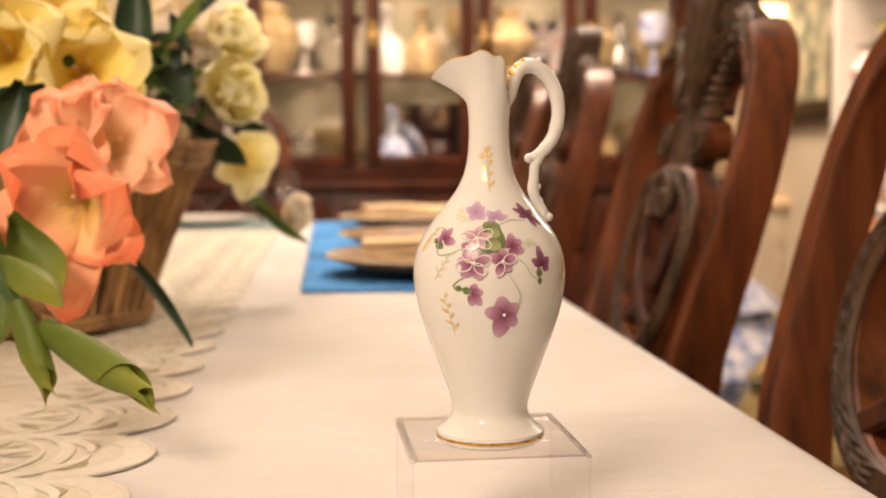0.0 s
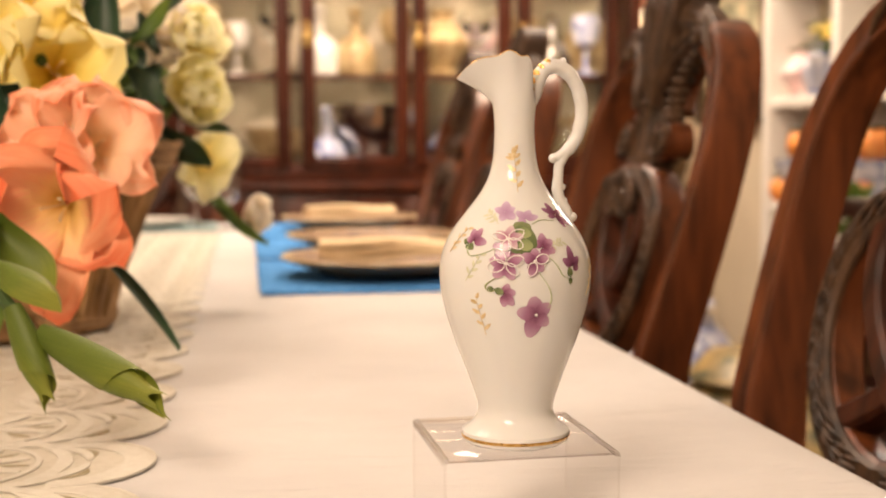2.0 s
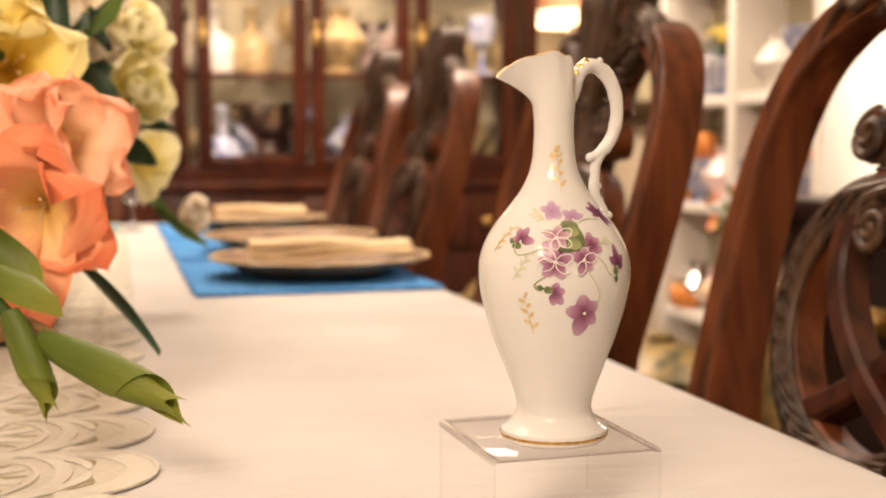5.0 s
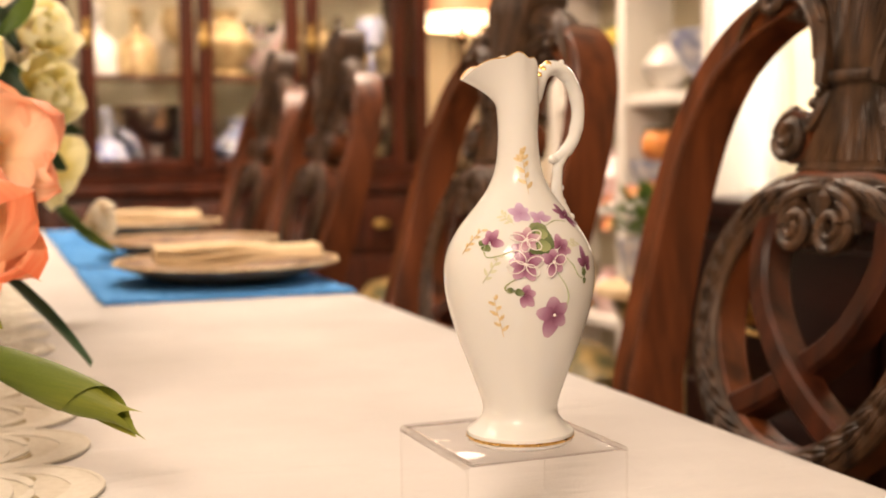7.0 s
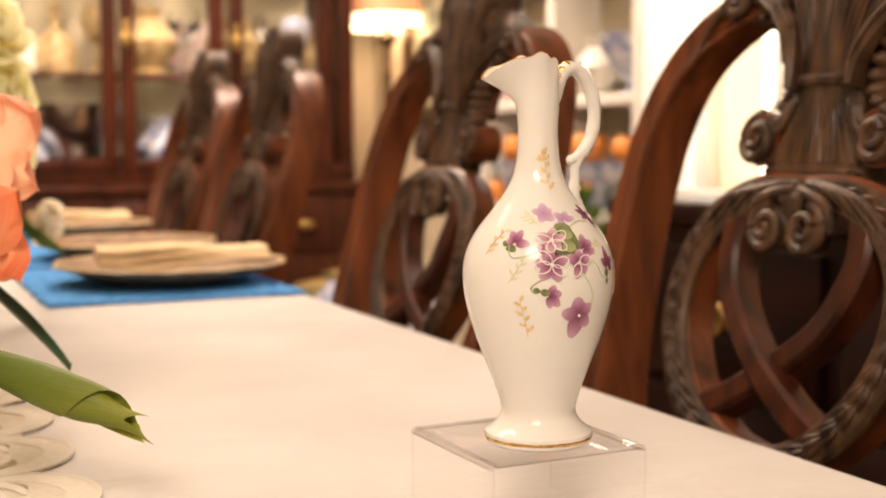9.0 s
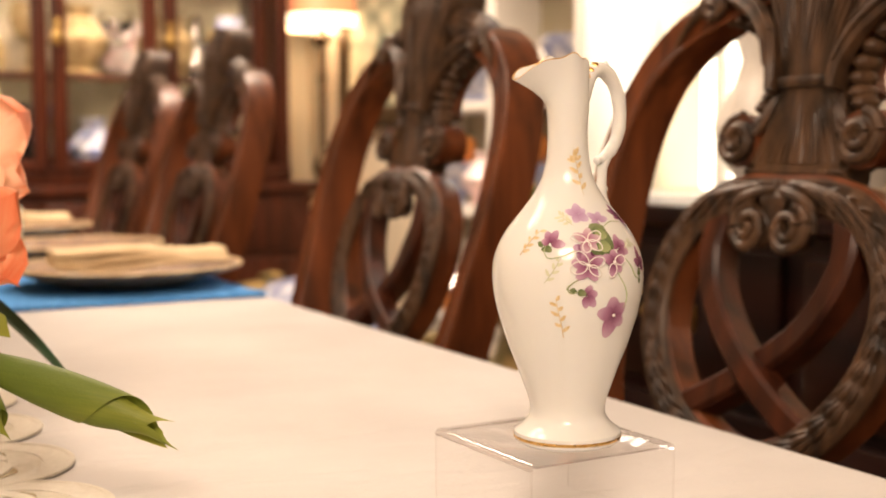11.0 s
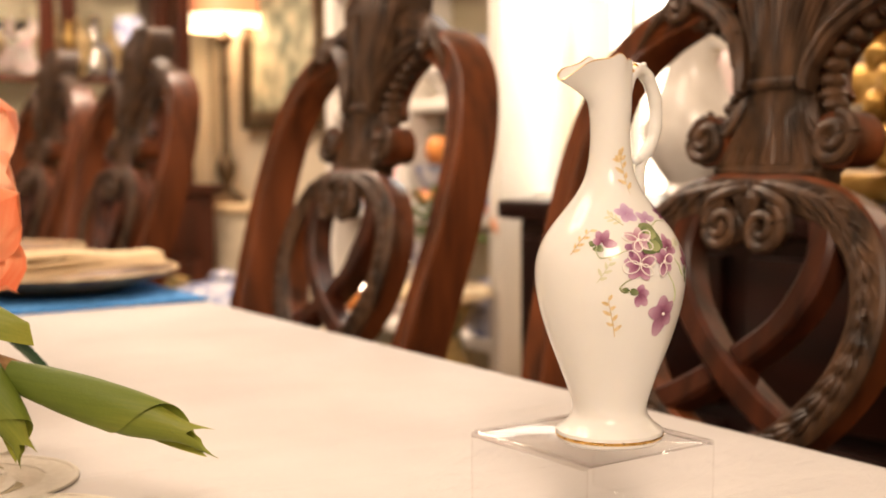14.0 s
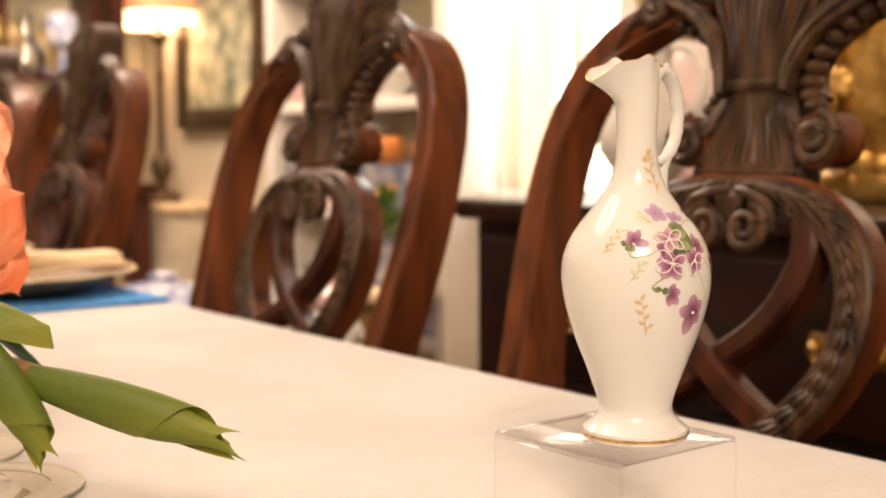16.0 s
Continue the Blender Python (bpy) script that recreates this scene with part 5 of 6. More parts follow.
def wrapped_bud(start, end, radius, seed, label):
    """A long gladiolus bud: a stem, two leaf sheaths wound round it and two pointed tips."""
    s, e = Vector(start), Vector(end)
    d = (e - s).normalized()
    L = (e - s).length
    side = d.cross(Vector((0, 0, 1))).normalized()
    up = side.cross(d)
    bm = bmesh.new()
    uvl = bm.loops.layers.uv.verify()
    for wnd, (f0, f1, rk, lead) in enumerate(((0.0, 0.70, 1.0, 0.35), (0.18, 1.0, 0.93, -2.2))):
        n, m = 22, 20
        rows = []
        for i in range(n + 1):
            a = i / n
            row = []
            for j in range(m + 1):
                w = 2 * j / m - 1
                t = lead + 1.1 * a + math.pi * 0.98 * w
                if wnd:
                    # two pointed tips with a notch between them, above and below
                    end = 1.0 - 0.13 * abs(math.cos(t)) ** 0.8 - (0.05 if math.sin(t) > 0 else 0.0)
                else:
                    end = f1 + 0.22 * w
                f = f0 + (end - f0) * a
                r = radius * rk * (0.30 + 0.70 * math.sin(math.pi * min(1.0, 0.10 + 0.80 * f)) ** 0.75)
                if wnd:
                    r *= 1 - 0.90 * max(0.0, (f - 0.55) / 0.45) ** 1.25
                p = s + d * (L * f) + (side * math.cos(t) * 0.72 + up * math.sin(t)) * max(r, 0.0006) + (up * math.sin(t) * 0.55 * radius * max(0.0, f - 0.8) / 0.2 if wnd else Vector((0, 0, 0))) - up * 0.15 * radius * f * f
                row.append((bm.verts.new(p), (0.15 + 0.55 * f + 0.3 * a * abs(w), j / m)))
            rows.append(row)
        for i in range(n):
            for j in range(m):
                qd = (rows[i][j], rows[i][j + 1], rows[i + 1][j + 1], rows[i + 1][j])
                fc = bm.faces.new([v for v, _ in qd])
                for loop, (_, uv) in zip(fc.loops, qd):
                    loop[uvl].uv = uv
    return part("flower_bud", bm, BUD, arr, label, sharp=0)


wrapped_bud((-0.2465, 0.1580, 0.8300), (-0.1655, 0.0815, 0.7990), 0.0118, 1, "long twisted green gladiolus bud")
wrapped_bud((-0.264, 0.165, 0.846), (-0.2390, 0.1440, 0.7865), 0.0105, 2, "long twisted green gladiolus bud")
part("flower_stem", tube(bmesh.new(), [(-0.335, 0.36, 0.90), (-0.315, 0.28, 0.875), (-0.282, 0.215, 0.848), (-0.240, 0.162, 0.831)], [0.005, 0.0045, 0.004], 8, 5), WICKER, arr, "brown-green stem")
part("flower_stem", tube(bmesh.new(), [(-0.335, 0.36, 0.90), (-0.318, 0.28, 0.885), (-0.290, 0.210, 0.865), (-0.262, 0.163, 0.842)], [0.005, 0.0045, 0.004], 8, 5), LEAF, arr)
part("flower_stem", tube(bmesh.new(), [(-0.38, 0.70, 0.93), (-0.36, 0.55, 0.97), (-0.345, 0.42, 0.93), (-0.33, 0.34, 0.89)], 0.005, 8, 5), LEAF, arr)
part("flower_stem", tube(bmesh.new(), [(-0.37, 0.70, 0.93), (-0.34, 0.58, 1.00), (-0.31, 0.50, 1.02), (-0.29, 0.47, 1.01)], 0.005, 8, 5), LEAF, arr)
# a coral bud breaking from its green sheath
blossom("coral_bud", (-0.262, 0.180, 0.856), (0.75, -0.62, -0.20), 0.024, CORAL, ((4, 18, 1.0, 0.62, 0.25), (3, 10, 1.1, 0.5, 0.3)), 31, 0.3)
leaf("bud_sheath", (-0.285, 0.205, 0.872), (-0.239, 0.155, 0.857), 0.026, BUD, (0.1, -0.5, 0.85), -0.5, -0.45, 12)

# ---- the china cabinet on the far wall ----
CY = 3.50
cab = thing("china_cabinet", "large mahogany china cabinet with glazed doors, filled with glassware", "cabinet", pose(0, CY, 0))
CX0, CX1 = -0.92, 1.225
part("base", boxed((CX0 - 0.03, -0.06, 0.06), (CX1 + 0.05, 0.42, 0.80), 0.006), CABINET, cab)
part("plinth", boxed((CX0 - 0.05, -0.08, 0.0), (CX1 + 0.07, 0.44, 0.06), 0.008), CABINET, cab)
part("ledge", boxed((CX0 - 0.05, -0.085, 0.80), (CX1 + 0.075, 0.44, 0.835), 0.01), CABINET, cab)
part("side_panel", boxed((CX0, 0.0, 0.835), (CX0 + 0.04, 0.40, 2.15), 0.003), CABINET, cab)
part("side_panel", boxed((CX1 - 0.04, 0.0, 0.835), (CX1, 0.40, 2.15), 0.003), CABINET, cab)
part("back_panel", boxed((CX0 + 0.04, 0.385, 0.835), (CX1 - 0.04, 0.40, 2.15), 0), SHELFBACK, cab, "pale lit back panel")
part("top", boxed((CX0 - 0.04, -0.04, 2.15), (CX1 + 0.04, 0.42, 2.22), 0.015), CABINET, cab)
part("bottom_rail", boxed((CX0, -0.012, 0.835), (CX1, 0.02, 0.895), 0.006), CABINET, cab)
for z in (1.175, 1.52, 1.85):
    sh = part("shelf", boxed((CX0 + 0.04, 0.062, z), (CX1 - 0.04, 0.38, z + 0.012), 0.002), SHELFGLASS, cab, "clear glass shelf")
    sh.visible_shadow = False
    part("shelf_lip", boxed((CX0 + 0.04, 0.046, z - 0.004), (CX1 - 0.04, 0.061, z + 0.014), 0.003), CABINET, cab, "narrow mahogany shelf edge")
EDGES = ((-0.66, -0.385), (-0.284, -0.027), (0.102, 0.367), (0.472, 0.715), (0.830, 1.088))
for a, b in EDGES:
    d = part("door", boxed((a - 0.047, -0.022, 0.878), (a, 0.004, 2.14), 0.004), CABINET, cab)
    part("door_stile", boxed((b, -0.022, 0.878), (b + 0.047, 0.004, 2.14), 0.004), CABINET, d)
    part("door_rail", boxed((a, -0.020, 0.878), (b, 0.003, 0.917), 0.004), CABINET, d)
    part("door_rail", boxed((a, -0.020, 2.08), (b, 0.003, 2.14), 0.004), CABINET, d)
    p = part("pane", boxed((a, -0.010, 0.917), (b, -0.007, 2.08), 0), PANE, d)
    p.visible_shadow = False
    # brass escutcheon plate
    bm = bmesh.new()
    ball(bm, (a - 0.026, -0.026, 1.30), (0.016, 0.004, 0.030), 10)
    ball(bm, (a - 0.026, -0.034, 1.30), 0.010, 8)
    ball(bm, (a - 0.026, -0.026, 1.345), (0.009, 0.004, 0.016), 8)
    part("escutcheon", bm, BRASS, d, "ornate brass escutcheon")
for k in range(5):
    a = CX0 + 0.02 + k * 0.43
    dr = part("drawer", boxed((a, -0.072, 0.60), (a + 0.40, -0.055, 0.78), 0.005), CABINET, cab)
    part("drawer_pull", ball(bmesh.new(), (a + 0.2, -0.085, 0.69), (0.03, 0.012, 0.016), 10), BRASS, dr)
    part("cupboard_door", boxed((a, -0.072, 0.09), (a + 0.40, -0.055, 0.58), 0.005), CABINET, cab)
lamp("cabinet_light", "AREA", (0.15, 3.66, 2.12), 3.4, WARM, 0.5, (0.15, 3.66, 0.9))
lamp("cabinet_light", "AREA", (-0.5, 3.66, 2.12), 3.0, WARM, 0.4, (-0.5, 3.66, 0.9))
lamp("cabinet_light", "AREA", (0.85, 3.66, 2.12), 3.4, WARM, 0.4, (0.85, 3.66, 0.9))

VASE = ((0.30, 0), (0.33, 0.03), (0.20, 0.10), (0.42, 0.35), (0.46, 0.5), (0.30, 0.72), (0.16, 0.85), (0.22, 1.0), (0.20, 1.0), (0.13, 0.85))
BOWL = ((0.25, 0), (0.28, 0.04), (0.15, 0.12), (0.35, 0.35), (0.60, 0.75), (0.66, 1.0), (0.63, 1.0), (0.56, 0.76), (0.30, 0.38), (0.01, 0.25))
DECANT = ((0.28, 0), (0.30, 0.03), (0.30, 0.35), (0.22, 0.5), (0.08, 0.6), (0.07, 0.78), (0.12, 0.80), (0.05, 0.83), (0.12, 0.93), (0.02, 1.0))
JAR = ((0.28, 0), (0.32, 0.04), (0.44, 0.35), (0.46, 0.55), (0.30, 0.78), (0.26, 0.80), (0.32, 0.83), (0.22, 0.94), (0.06, 0.97), (0.07, 1.0), (0.01, 1.02))
TALL = ((0.22, 0), (0.24, 0.03), (0.05, 0.12), (0.04, 0.45), (0.20, 0.55), (0.26, 0.8), (0.22, 1.0), (0.20, 1.0), (0.23, 0.8), (0.02, 0.58))
FORMS = {"vase": VASE, "bowl": BOWL, "decanter": DECANT, "lidded_jar": JAR, "goblet": TALL}


def ware(kind, x, y, z, height, mat, label, group=""):
    t = thing(kind, label, kind.replace("_", " "), pose(x, y, z), group)
    prof = FORMS[kind]
    cut = 6 if kind in ("lidded_jar", "decanter") else len(prof)
    bm = bmesh.new()
    lathe(bm, [(r * height, h * height) for r, h in prof[:cut]], 24)
    part("body", bm, mat, t)
    if cut < len(prof):
        part("lid" if kind == "lidded_jar" else "stopper", lathe(bmesh.new(), [(r * height, h * height) for r, h in prof[cut - 1:]], 20), mat, t)
    return t


def standing_plate(x, y, z, r, mat, label, face=(0, -1)):
    """A plate leaning back on a small stand."""
    yaw = math.degrees(math.atan2(face[1], face[0])) + 90
    t = thing("display_plate", label, "plate", pose(x, y, z, 0, 0, yaw))
    b = part("plate_body", lathe(bmesh.new(), ((r * 0.5, 0), (r * 0.55, 0.004), (r * 0.97, 0.014), (r, 0.018), (r * 0.97, 0.019), (r * 0.6, 0.009), (0.002, 0.008)), 40), mat, t)
    b.matrix_basis = pose(0, -0.02, r * 0.97 + 0.012, 78, 0, 0)
    part("plate_stand", tube(bmesh.new(), [(-0.03, -0.05, 0.004), (0, -0.03, 0.012), (0.03, -0.05, 0.004), (0.03, 0.04, 0.004), (0, 0.05, 0.06), (-0.03, 0.04, 0.004)], 0.003, 6, 4), BRASS, t)
    return t


rnd = random.Random(12)
KINDS = ["decanter", "goblet", "goblet", "vase", "bowl", "lidded_jar", "goblet"]
LOOKS = [(CRYSTAL, "clear cut-crystal"), (CRYSTAL, "clear crystal"), (SILVER, "polished silver"), (AMBER, "amber glazed"), (AMBER, "amber glazed"), (WHITECHINA, "white china"), (BLUECHINA, "blue and white china"), (CRYSTAL, "clear crystal"), (CRYSTAL, "clear crystal")]
for z in (0.8355, 1.1915, 1.5365):
    x = CX0 + 0.12
    while x < CX1 - 0.10:
        kind = rnd.choice(KINDS)
        mat, word = rnd.choice(LOOKS)
        hgt = rnd.uniform(0.17, 0.26)
        ware(kind, x, CY + rnd.uniform(0.14, 0.24), z, hgt, mat, "%s %s on a cabinet shelf" % (word, kind.replace("_", " ")), "wares in the china cabinet")
        x += rnd.uniform(0.11, 0.17)
    for x in np.arange(CX0 + 0.2, CX1 - 0.1, 0.36):
        standing_plate(float(x) + rnd.uniform(-0.05, 0.05), CY + 0.33, z, 0.105, rnd.choice((STONE, PINKCHINA, AMBER)), "painted china plate standing at the back of a shelf")

# ---- lamp on a drum table in the corner ----
drum = thing("side_table", "cream stone drum side table with a wooden top", "side table", pose(1.45, 3.66, 0))
part("body", lathe(bmesh.new(), ((0.18, 0), (0.20, 0.03), (0.17, 0.08), (0.165, 0.35), (0.175, 0.60), (0.185, 0.68), (0.18, 0.73)), 40), STONE, drum)
part("top", lathe(bmesh.new(), ((0.19, 0.73), (0.205, 0.737), (0.205, 0.755), (0.195, 0.762)), 40), NAPKIN, drum, "tan wooden top")
tl = thing("table_lamp", "bronze candlestick table lamp with a lit rust-red shade", "lamp", pose(1.40, 3.62, 0.7625))
part("stem", lathe(bmesh.new(), ((0.07, 0), (0.075, 0.012), (0.05, 0.03), (0.02, 0.05), (0.018, 0.07), (0.034, 0.10), (0.038, 0.13), (0.022, 0.16), (0.012, 0.20), (0.012, 0.42), (0.018, 0.44), (0.012, 0.46), (0.012, 0.55), (0.028, 0.565), (0.034, 0.585), (0.02, 0.60), (0.008, 0.62), (0.008, 0.66)), 28), BRONZE, tl)
part("shade", lathe(bmesh.new(), ((0.148, 0.655), (0.136, 0.70), (0.115, 0.80), (0.100, 0.88), (0.098, 0.88), (0.113, 0.80), (0.134, 0.70), (0.146, 0.655)), 40, caps=False), SHADE, tl, "rust-red fabric shade")
bm = bmesh.new()
lathe(bm, ((0.150, 0.615), (0.152, 0.635), (0.150, 0.658), (0.147, 0.658), (0.148, 0.635), (0.147, 0.615)), 40, caps=False)
part("shade_trim", bm, SHADEGLOW, tl, "glowing cream fringe of the shade")
part("bulb", ball(bmesh.new(), (0, 0, 0.70), 0.03, 12), SHADEGLOW, tl)
lamp("table_lamp_light", "POINT", (1.40, 3.62, 1.40), 6.5, (1.0, 0.76, 0.48), 0.09)

# framed painting on the far wall
pic = thing("framed_painting", "garden painting in a dark carved frame on the wall", "painting", pose(1.498, 2.99, 0))
for nm, lo, hi in (("frame_side", (-0.04, 0.02, 1.02), (0.0, 0.09, 1.72)), ("frame_side", (-0.04, 0.57, 1.02), (0.0, 0.64, 1.72)), ("frame_rail", (-0.04, 0.09, 1.02), (0.0, 0.57, 1.09)), ("frame_rail", (-0.04, 0.09, 1.65), (0.0, 0.57, 1.72))):
    part(nm, boxed(lo, hi, 0.012), BRONZE, pic)
part("canvas", boxed((-0.018, 0.09, 1.09), (-0.006, 0.57, 1.65), 0), CANVAS, pic)

# ---- white shelf unit along the right wall ----
SX, SY0, SY1 = 1.34, 1.92, 2.74
unit = thing("shelf_unit", "white painted open shelf unit crowded with ornaments", "shelves", pose(0, 0, 0))
for y in (SY0, (SY0 + SY1) / 2, SY1):
    part("upright", boxed((SX, y - 0.022, 0.0), (1.49, y + 0.022, 2.2), 0.003), WHITEPAINT, unit)
for z in (0.10, 0.46, 0.77, 1.060, 1.40, 1.75, 2.18):
    for a, b in ((SY0 + 0.022, (SY0 + SY1) / 2 - 0.022), ((SY0 + SY1) / 2 + 0.022, SY1 - 0.022)):
        part("shelf", boxed((SX + 0.006, a, z - 0.014), (1.49, b, z + 0.014), 0.002), WHITEPAINT, unit)
part("back_panel", boxed((1.485, SY0 + 0.022, 0.1), (1.497, SY1 - 0.022, 2.18), 0), SHELFBACK, unit, "pale sage back panel")
SHELFLOOKS = [(WHITECHINA, "white china"), (BLUECHINA, "blue and white china"), (PINKCHINA, "pink flowered china"), (SILVER, "silver"), (WHITECHINA, "cream china")]
for z in (0.474, 0.784, 1.074, 1.414, 1.764):
    y = SY0 + 0.12
    while y < SY1 - 0.08:
        if abs(y - (SY0 + SY1) / 2) > 0.09:
            kind = rnd.choice(["vase", "lidded_jar", "bowl", "lidded_jar", "vase"])
            mat, word = rnd.choice(SHELFLOOKS)
            hgt = rnd.uniform(0.12, 0.155)
            ware(kind, 1.415 + rnd.uniform(-0.01, 0.01), y, z, hgt, mat, "%s %s on a white shelf" % (word, kind.replace("_", " ")), "ornaments on the shelf unit")
        y += rnd.uniform(0.13, 0.19)


def fruit_ornament(x, y, z, s, label):
    t = thing("fruit_ornament", label, "ornament", pose(x, y, z))
    for k in range(8):
        a = 2 * math.pi * k / 8
        part("fruit_segment", ball(bmesh.new(), (0.45 * s * math.cos(a), 0.45 * s * math.sin(a), 0.75 * s), (0.55 * s, 0.55 * s, 0.75 * s), 10), ORANGEWARE, t)
    bm = bmesh.new()
    for k in range(5):
        a = 2 * math.pi * k / 5
        petal(bm, (0, 0, 1.45 * s), (math.cos(a), math.sin(a), 0.3), (0, 0, 1), 0.9 * s, 0.6 * s, -0.5, 0.2, 0.1, 0.8, k)
    part("leaf", bm, DARKLEAF, t)


for x, y, z, s in ((1.385, 2.20, 0.904, 0.052), (1.385, 2.58, 0.904, 0.052), (1.385, 2.70, 0.784, 0.045), (1.385, 2.66, 0.474, 0.050), (1.385, 2.02, 0.904, 0.045)):
    if z > 0.9:
        ware("bowl", x, y, 0.784, 0.12, BLUECHINA, "blue and white china bowl on a white shelf", "ornaments on the shelf unit")
    fruit_ornament(x, y, z, s, "orange glazed fruit ornament with green leaves")


def foliage(x, y, z, s, seed, label):
    t = thing("potted_plant", label, "plant", pose(x, y, z))
    part("pot", lathe(bmesh.new(), ((0.05, 0), (0.055, 0.005), (0.07, 0.09), (0.075, 0.10), (0.066, 0.10), (0.06, 0.085), (0.002, 0.08)), 24), BLUECHINA, t, "blue and white pot")
    r = random.Random(seed)
    bm = bmesh.new()
    for k in range(70):
        a, e = r.uniform(0, 2 * math.pi), r.uniform(0.1, 1.4)
        d = Vector((math.cos(a) * math.cos(e), math.sin(a) * math.cos(e), math.sin(e)))
        p = Vector((0, 0, 0.10)) + d * r.uniform(0.2, 1.0) * s
        petal(bm, p, d, (0, 0, 1), r.uniform(0.035, 0.06), r.uniform(0.02, 0.03), r.uniform(-0.8, 0.3), 0.2, 0.1, 0.8, k, 4, 4)
    part("leaves", bm, LEAF, t)
    bm = bmesh.new()
    for k in range(9):
        a, e = r.uniform(0, 2 * math.pi), r.uniform(0.2, 1.4)
        d = Vector((math.cos(a) * math.cos(e), math.sin(a) * math.cos(e), math.sin(e)))
        for q in range(5):
            sd = d.orthogonal().normalized()
            sd.rotate(Matrix.Rotation(q * 1.257, 3, d))
            petal(bm, Vector((0, 0, 0.10)) + d * s * 1.05, sd + d * 0.4, d, 0.025, 0.022, 0.4, 0.2, 0.1, 0.4, q, 4, 4)
    part("blossoms", bm, CORAL if seed % 2 else YELLOW, t)


foliage(1.22, 1.98, 0.62, 0.12, 3, "bushy green plant with coral flowers in a china pot")
stand = thing("plant_stand", "small carved wooden plant stand", "stand", pose(1.22, 1.98, 0))
part("top", lathe(bmesh.new(), ((0.10, 0.585), (0.125, 0.592), (0.125, 0.61), (0.115, 0.62)), 28), NAPKIN, stand)
part("pedestal", lathe(bmesh.new(), ((0.11, 0), (0.12, 0.02), (0.06, 0.07), (0.075, 0.2), (0.10, 0.36), (0.05, 0.5), (0.09, 0.585)), 28), JEWEL, stand)
foliage(1.41, 2.45, 1.074, 0.08, 4, "bushy green plant in a blue and white pot")
foliage(1.08, 2.45, 0.0, 0.20, 5, "leafy plant in a china pot on the floor")
ware("lidded_jar", 1.02, 2.05, 0.0, 0.50, JEWEL, "large dark floral pottery jar on the floor")
ware("lidded_jar", 1.00, 2.75, 0.0, 0.60, BLUECHINA, "large blue and white china jar on the floor")
ware("lidded_jar", 1.02, 3.15, 0.0, 0.55, JEWEL, "large amber floral pottery jar on the floor")

# ---- the dark sideboard behind the chairs ----
side = thing("sideboard", "dark mahogany sideboard with brass drawer pulls", "sideboard", pose(0, 0, 0))
DX0, DX1, DY0, DY1, DZ = 0.735, 1.38, -0.75, 1.03, 0.865
part("top", boxed((DX0 - 0.025, DY0 - 0.03, DZ - 0.03), (DX1, DY1 + 0.03, DZ), 0.008), EBONY, side)
part("carcass", boxed((DX0, DY0, 0.08), (DX1 - 0.01, DY1, DZ - 0.03), 0.004), EBONY, side)
part("plinth", boxed((DX0 - 0.015, DY0 - 0.015, 0.0), (DX1, DY1 + 0.015, 0.08), 0.006), EBONY, side)
wy = (DY1 - DY0) / 4
for k in range(4):
    for z0, z1 in ((0.62, 0.81), (0.38, 0.60), (0.11, 0.36)):
        y0, y1 = DY0 + wy * k + 0.02, DY0 + wy * (k + 1) - 0.02
        dr = part("drawer", boxed((DX0 - 0.016, y0, z0), (DX0 + 0.004, y1, z1), 0.006), EBONY, side)
        zc, yc = (z0 + z1) / 2, (y0 + y1) / 2
        bm = bmesh.new()
        part("pull_plate", boxed((DX0 - 0.019, yc - 0.052, zc - 0.016), (DX0 - 0.014, yc + 0.052, zc + 0.018), 0.002), BRASS, dr)
        for s in (-1, 1):
            part("pull_boss", ball(bmesh.new(), (DX0 - 0.024, yc + s * 0.042, zc), (0.009, 0.009, 0.011), 8), BRASS, dr)
            part("pull_leaf", ball(bmesh.new(), (DX0 - 0.020, yc + s * 0.020, zc + 0.006), (0.006, 0.013, 0.013), 8), BRASS, dr)
        tube(bm, [(DX0 - 0.026, yc - 0.042, zc), (DX0 - 0.032, yc - 0.03, zc - 0.018), (DX0 - 0.034, yc, zc - 0.024), (DX0 - 0.032, yc + 0.03, zc - 0.018), (DX0 - 0.026, yc + 0.042, zc)], 0.0035, 8, 5)
        part("drawer_pull", bm, BRASS, dr, "pierced brass bail pull")

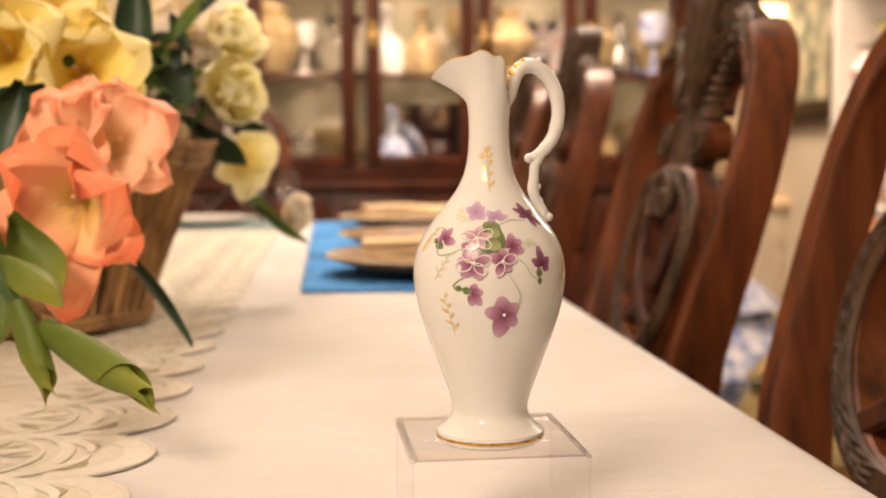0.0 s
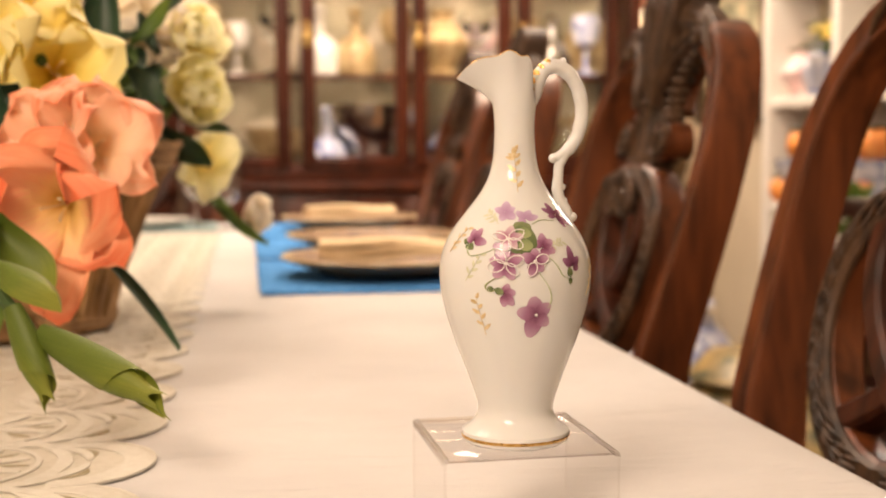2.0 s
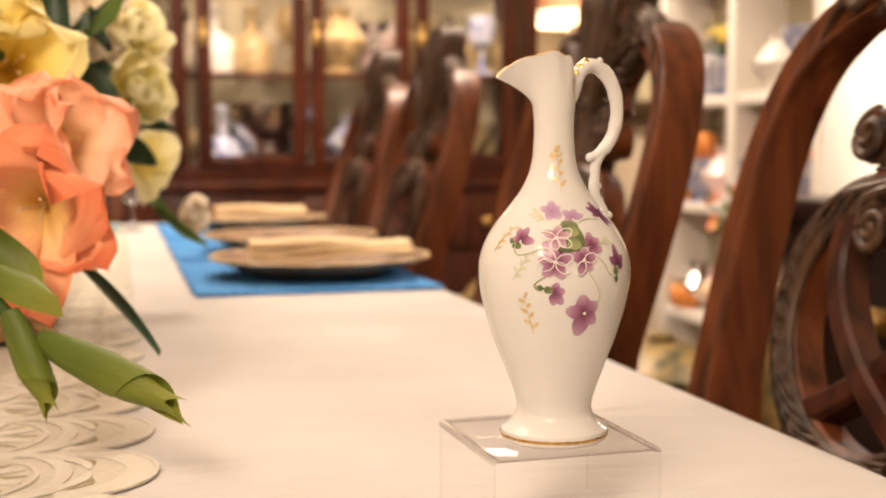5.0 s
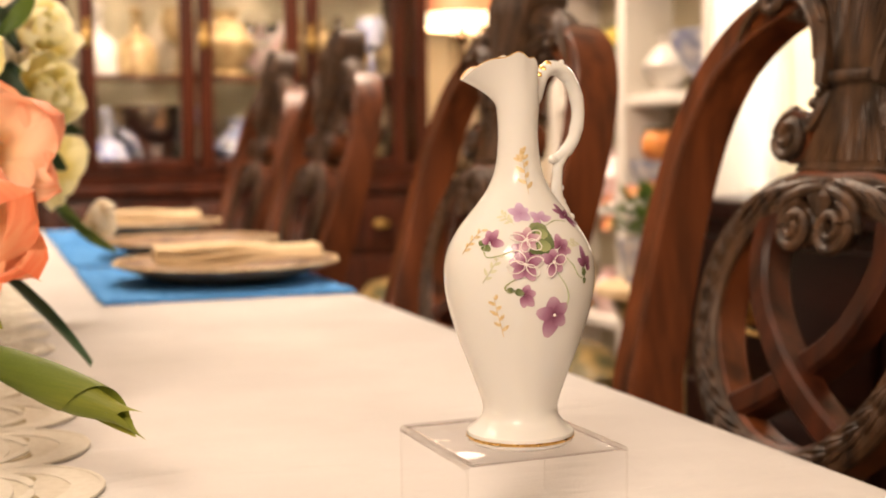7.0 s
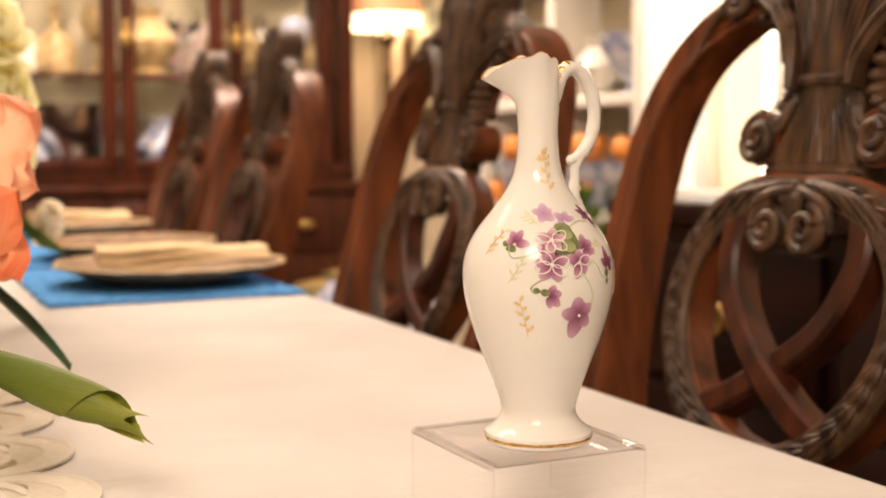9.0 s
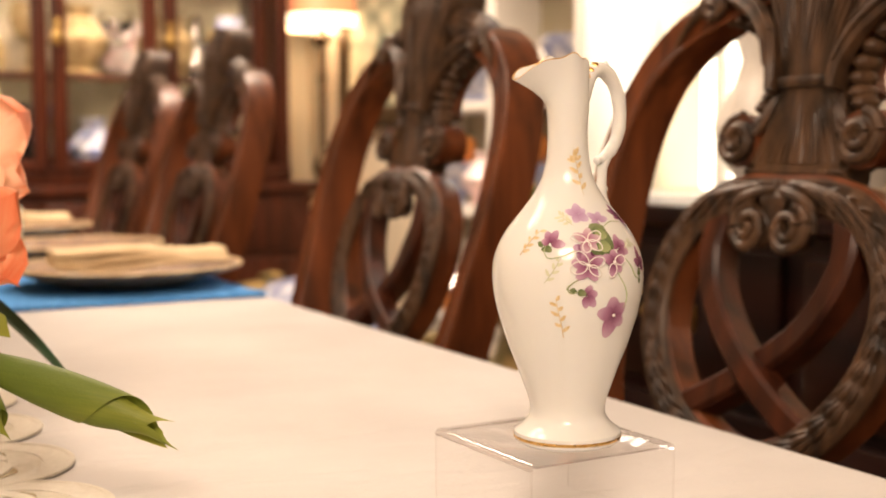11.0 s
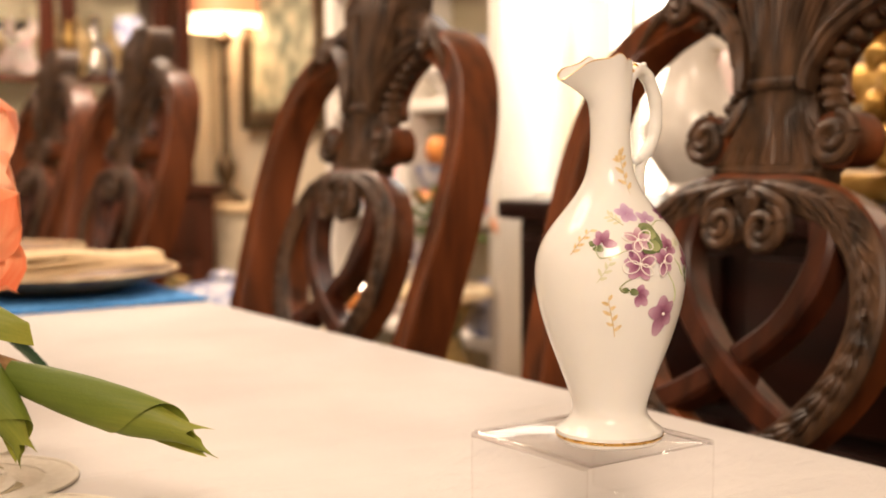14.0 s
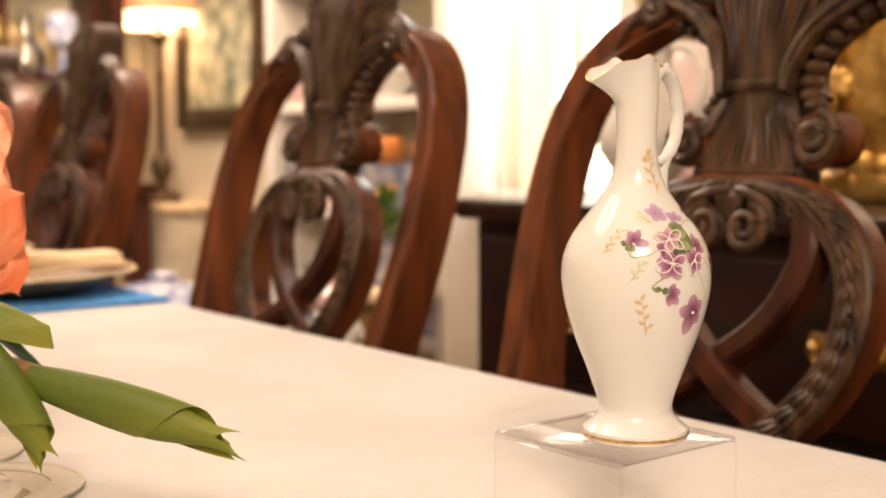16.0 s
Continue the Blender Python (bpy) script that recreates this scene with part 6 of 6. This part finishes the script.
# things on the sideboard
standing_plate(1.22, 1.00, DZ, 0.125, PINKCHINA, "white china plate with pink flowers on a stand", (-0.85, -0.5))
sw = thing("pitcher", "white china pitcher with a looped handle on the sideboard", "pitcher", pose(1.00, 0.93, DZ))
part("body", lathe(bmesh.new(), ((0.045, 0), (0.05, 0.006), (0.04, 0.02), (0.075, 0.07), (0.08, 0.11), (0.05, 0.17), (0.038, 0.21), (0.05, 0.25), (0.047, 0.25), (0.034, 0.21), (0.002, 0.15)), 32), WHITECHINA, sw)
part("handle", tube(bmesh.new(), [(0.0, -0.045, 0.235), (0.0, -0.10, 0.22), (0.0, -0.115, 0.16), (0.0, -0.07, 0.09)], 0.009, 8, 6), WHITECHINA, sw)
ware("bowl", 0.92, 0.66, DZ, 0.13, WHITECHINA, "white china bowl on the sideboard")
clock = thing("mantel_clock", "ornate gilt bronze mantel clock on the sideboard", "clock", pose(1.08, 0.52, DZ))
part("base", boxed((-0.07, -0.15, 0.0), (0.07, 0.15, 0.04), 0.01), CLOCKGOLD, clock)
part("case", boxed((-0.05, -0.10, 0.04), (0.05, 0.10, 0.26), 0.02), CLOCKGOLD, clock)
for k in range(40):
    a = k * 2.4
    part("gilt_leaf", ball(bmesh.new(), (-0.055 + rnd.uniform(-0.008, 0.01), 0.12 * math.cos(a) * rnd.uniform(0.6, 1.1), 0.16 + 0.15 * math.sin(a) * rnd.uniform(0.6, 1.1)), (rnd.uniform(0.008, 0.014), rnd.uniform(0.010, 0.026), rnd.uniform(0.010, 0.026)), 7), CLOCKGOLD, clock)
part("dial", lathe(bmesh.new(), ((0.001, 0), (0.055, 0), (0.055, 0.006), (0.001, 0.008)), 28), CLOCKGOLD, clock).matrix_basis = pose(-0.052, 0, 0.17, 0, -90, 0)
mir = thing("gilt_mirror", "large gilt framed mirror on the wall", "mirror", pose(1.49, 0.0, 0))
for nm, lo, hi in (("frame_side", (-0.06, 1.28, 0.98), (0.0, 1.38, 2.1)), ("frame_side", (-0.06, -0.35, 0.98), (0.0, -0.24, 2.1)), ("frame_rail", (-0.06, -0.24, 0.98), (0.0, 1.28, 1.09)), ("frame_rail", (-0.06, -0.24, 1.99), (0.0, 1.28, 2.1))):
    part(nm, boxed(lo, hi, 0.025), CLOCKGOLD, mir)
part("glass", boxed((-0.02, -0.24, 1.09), (-0.012, 1.28, 1.99), 0), SILVER, mir)
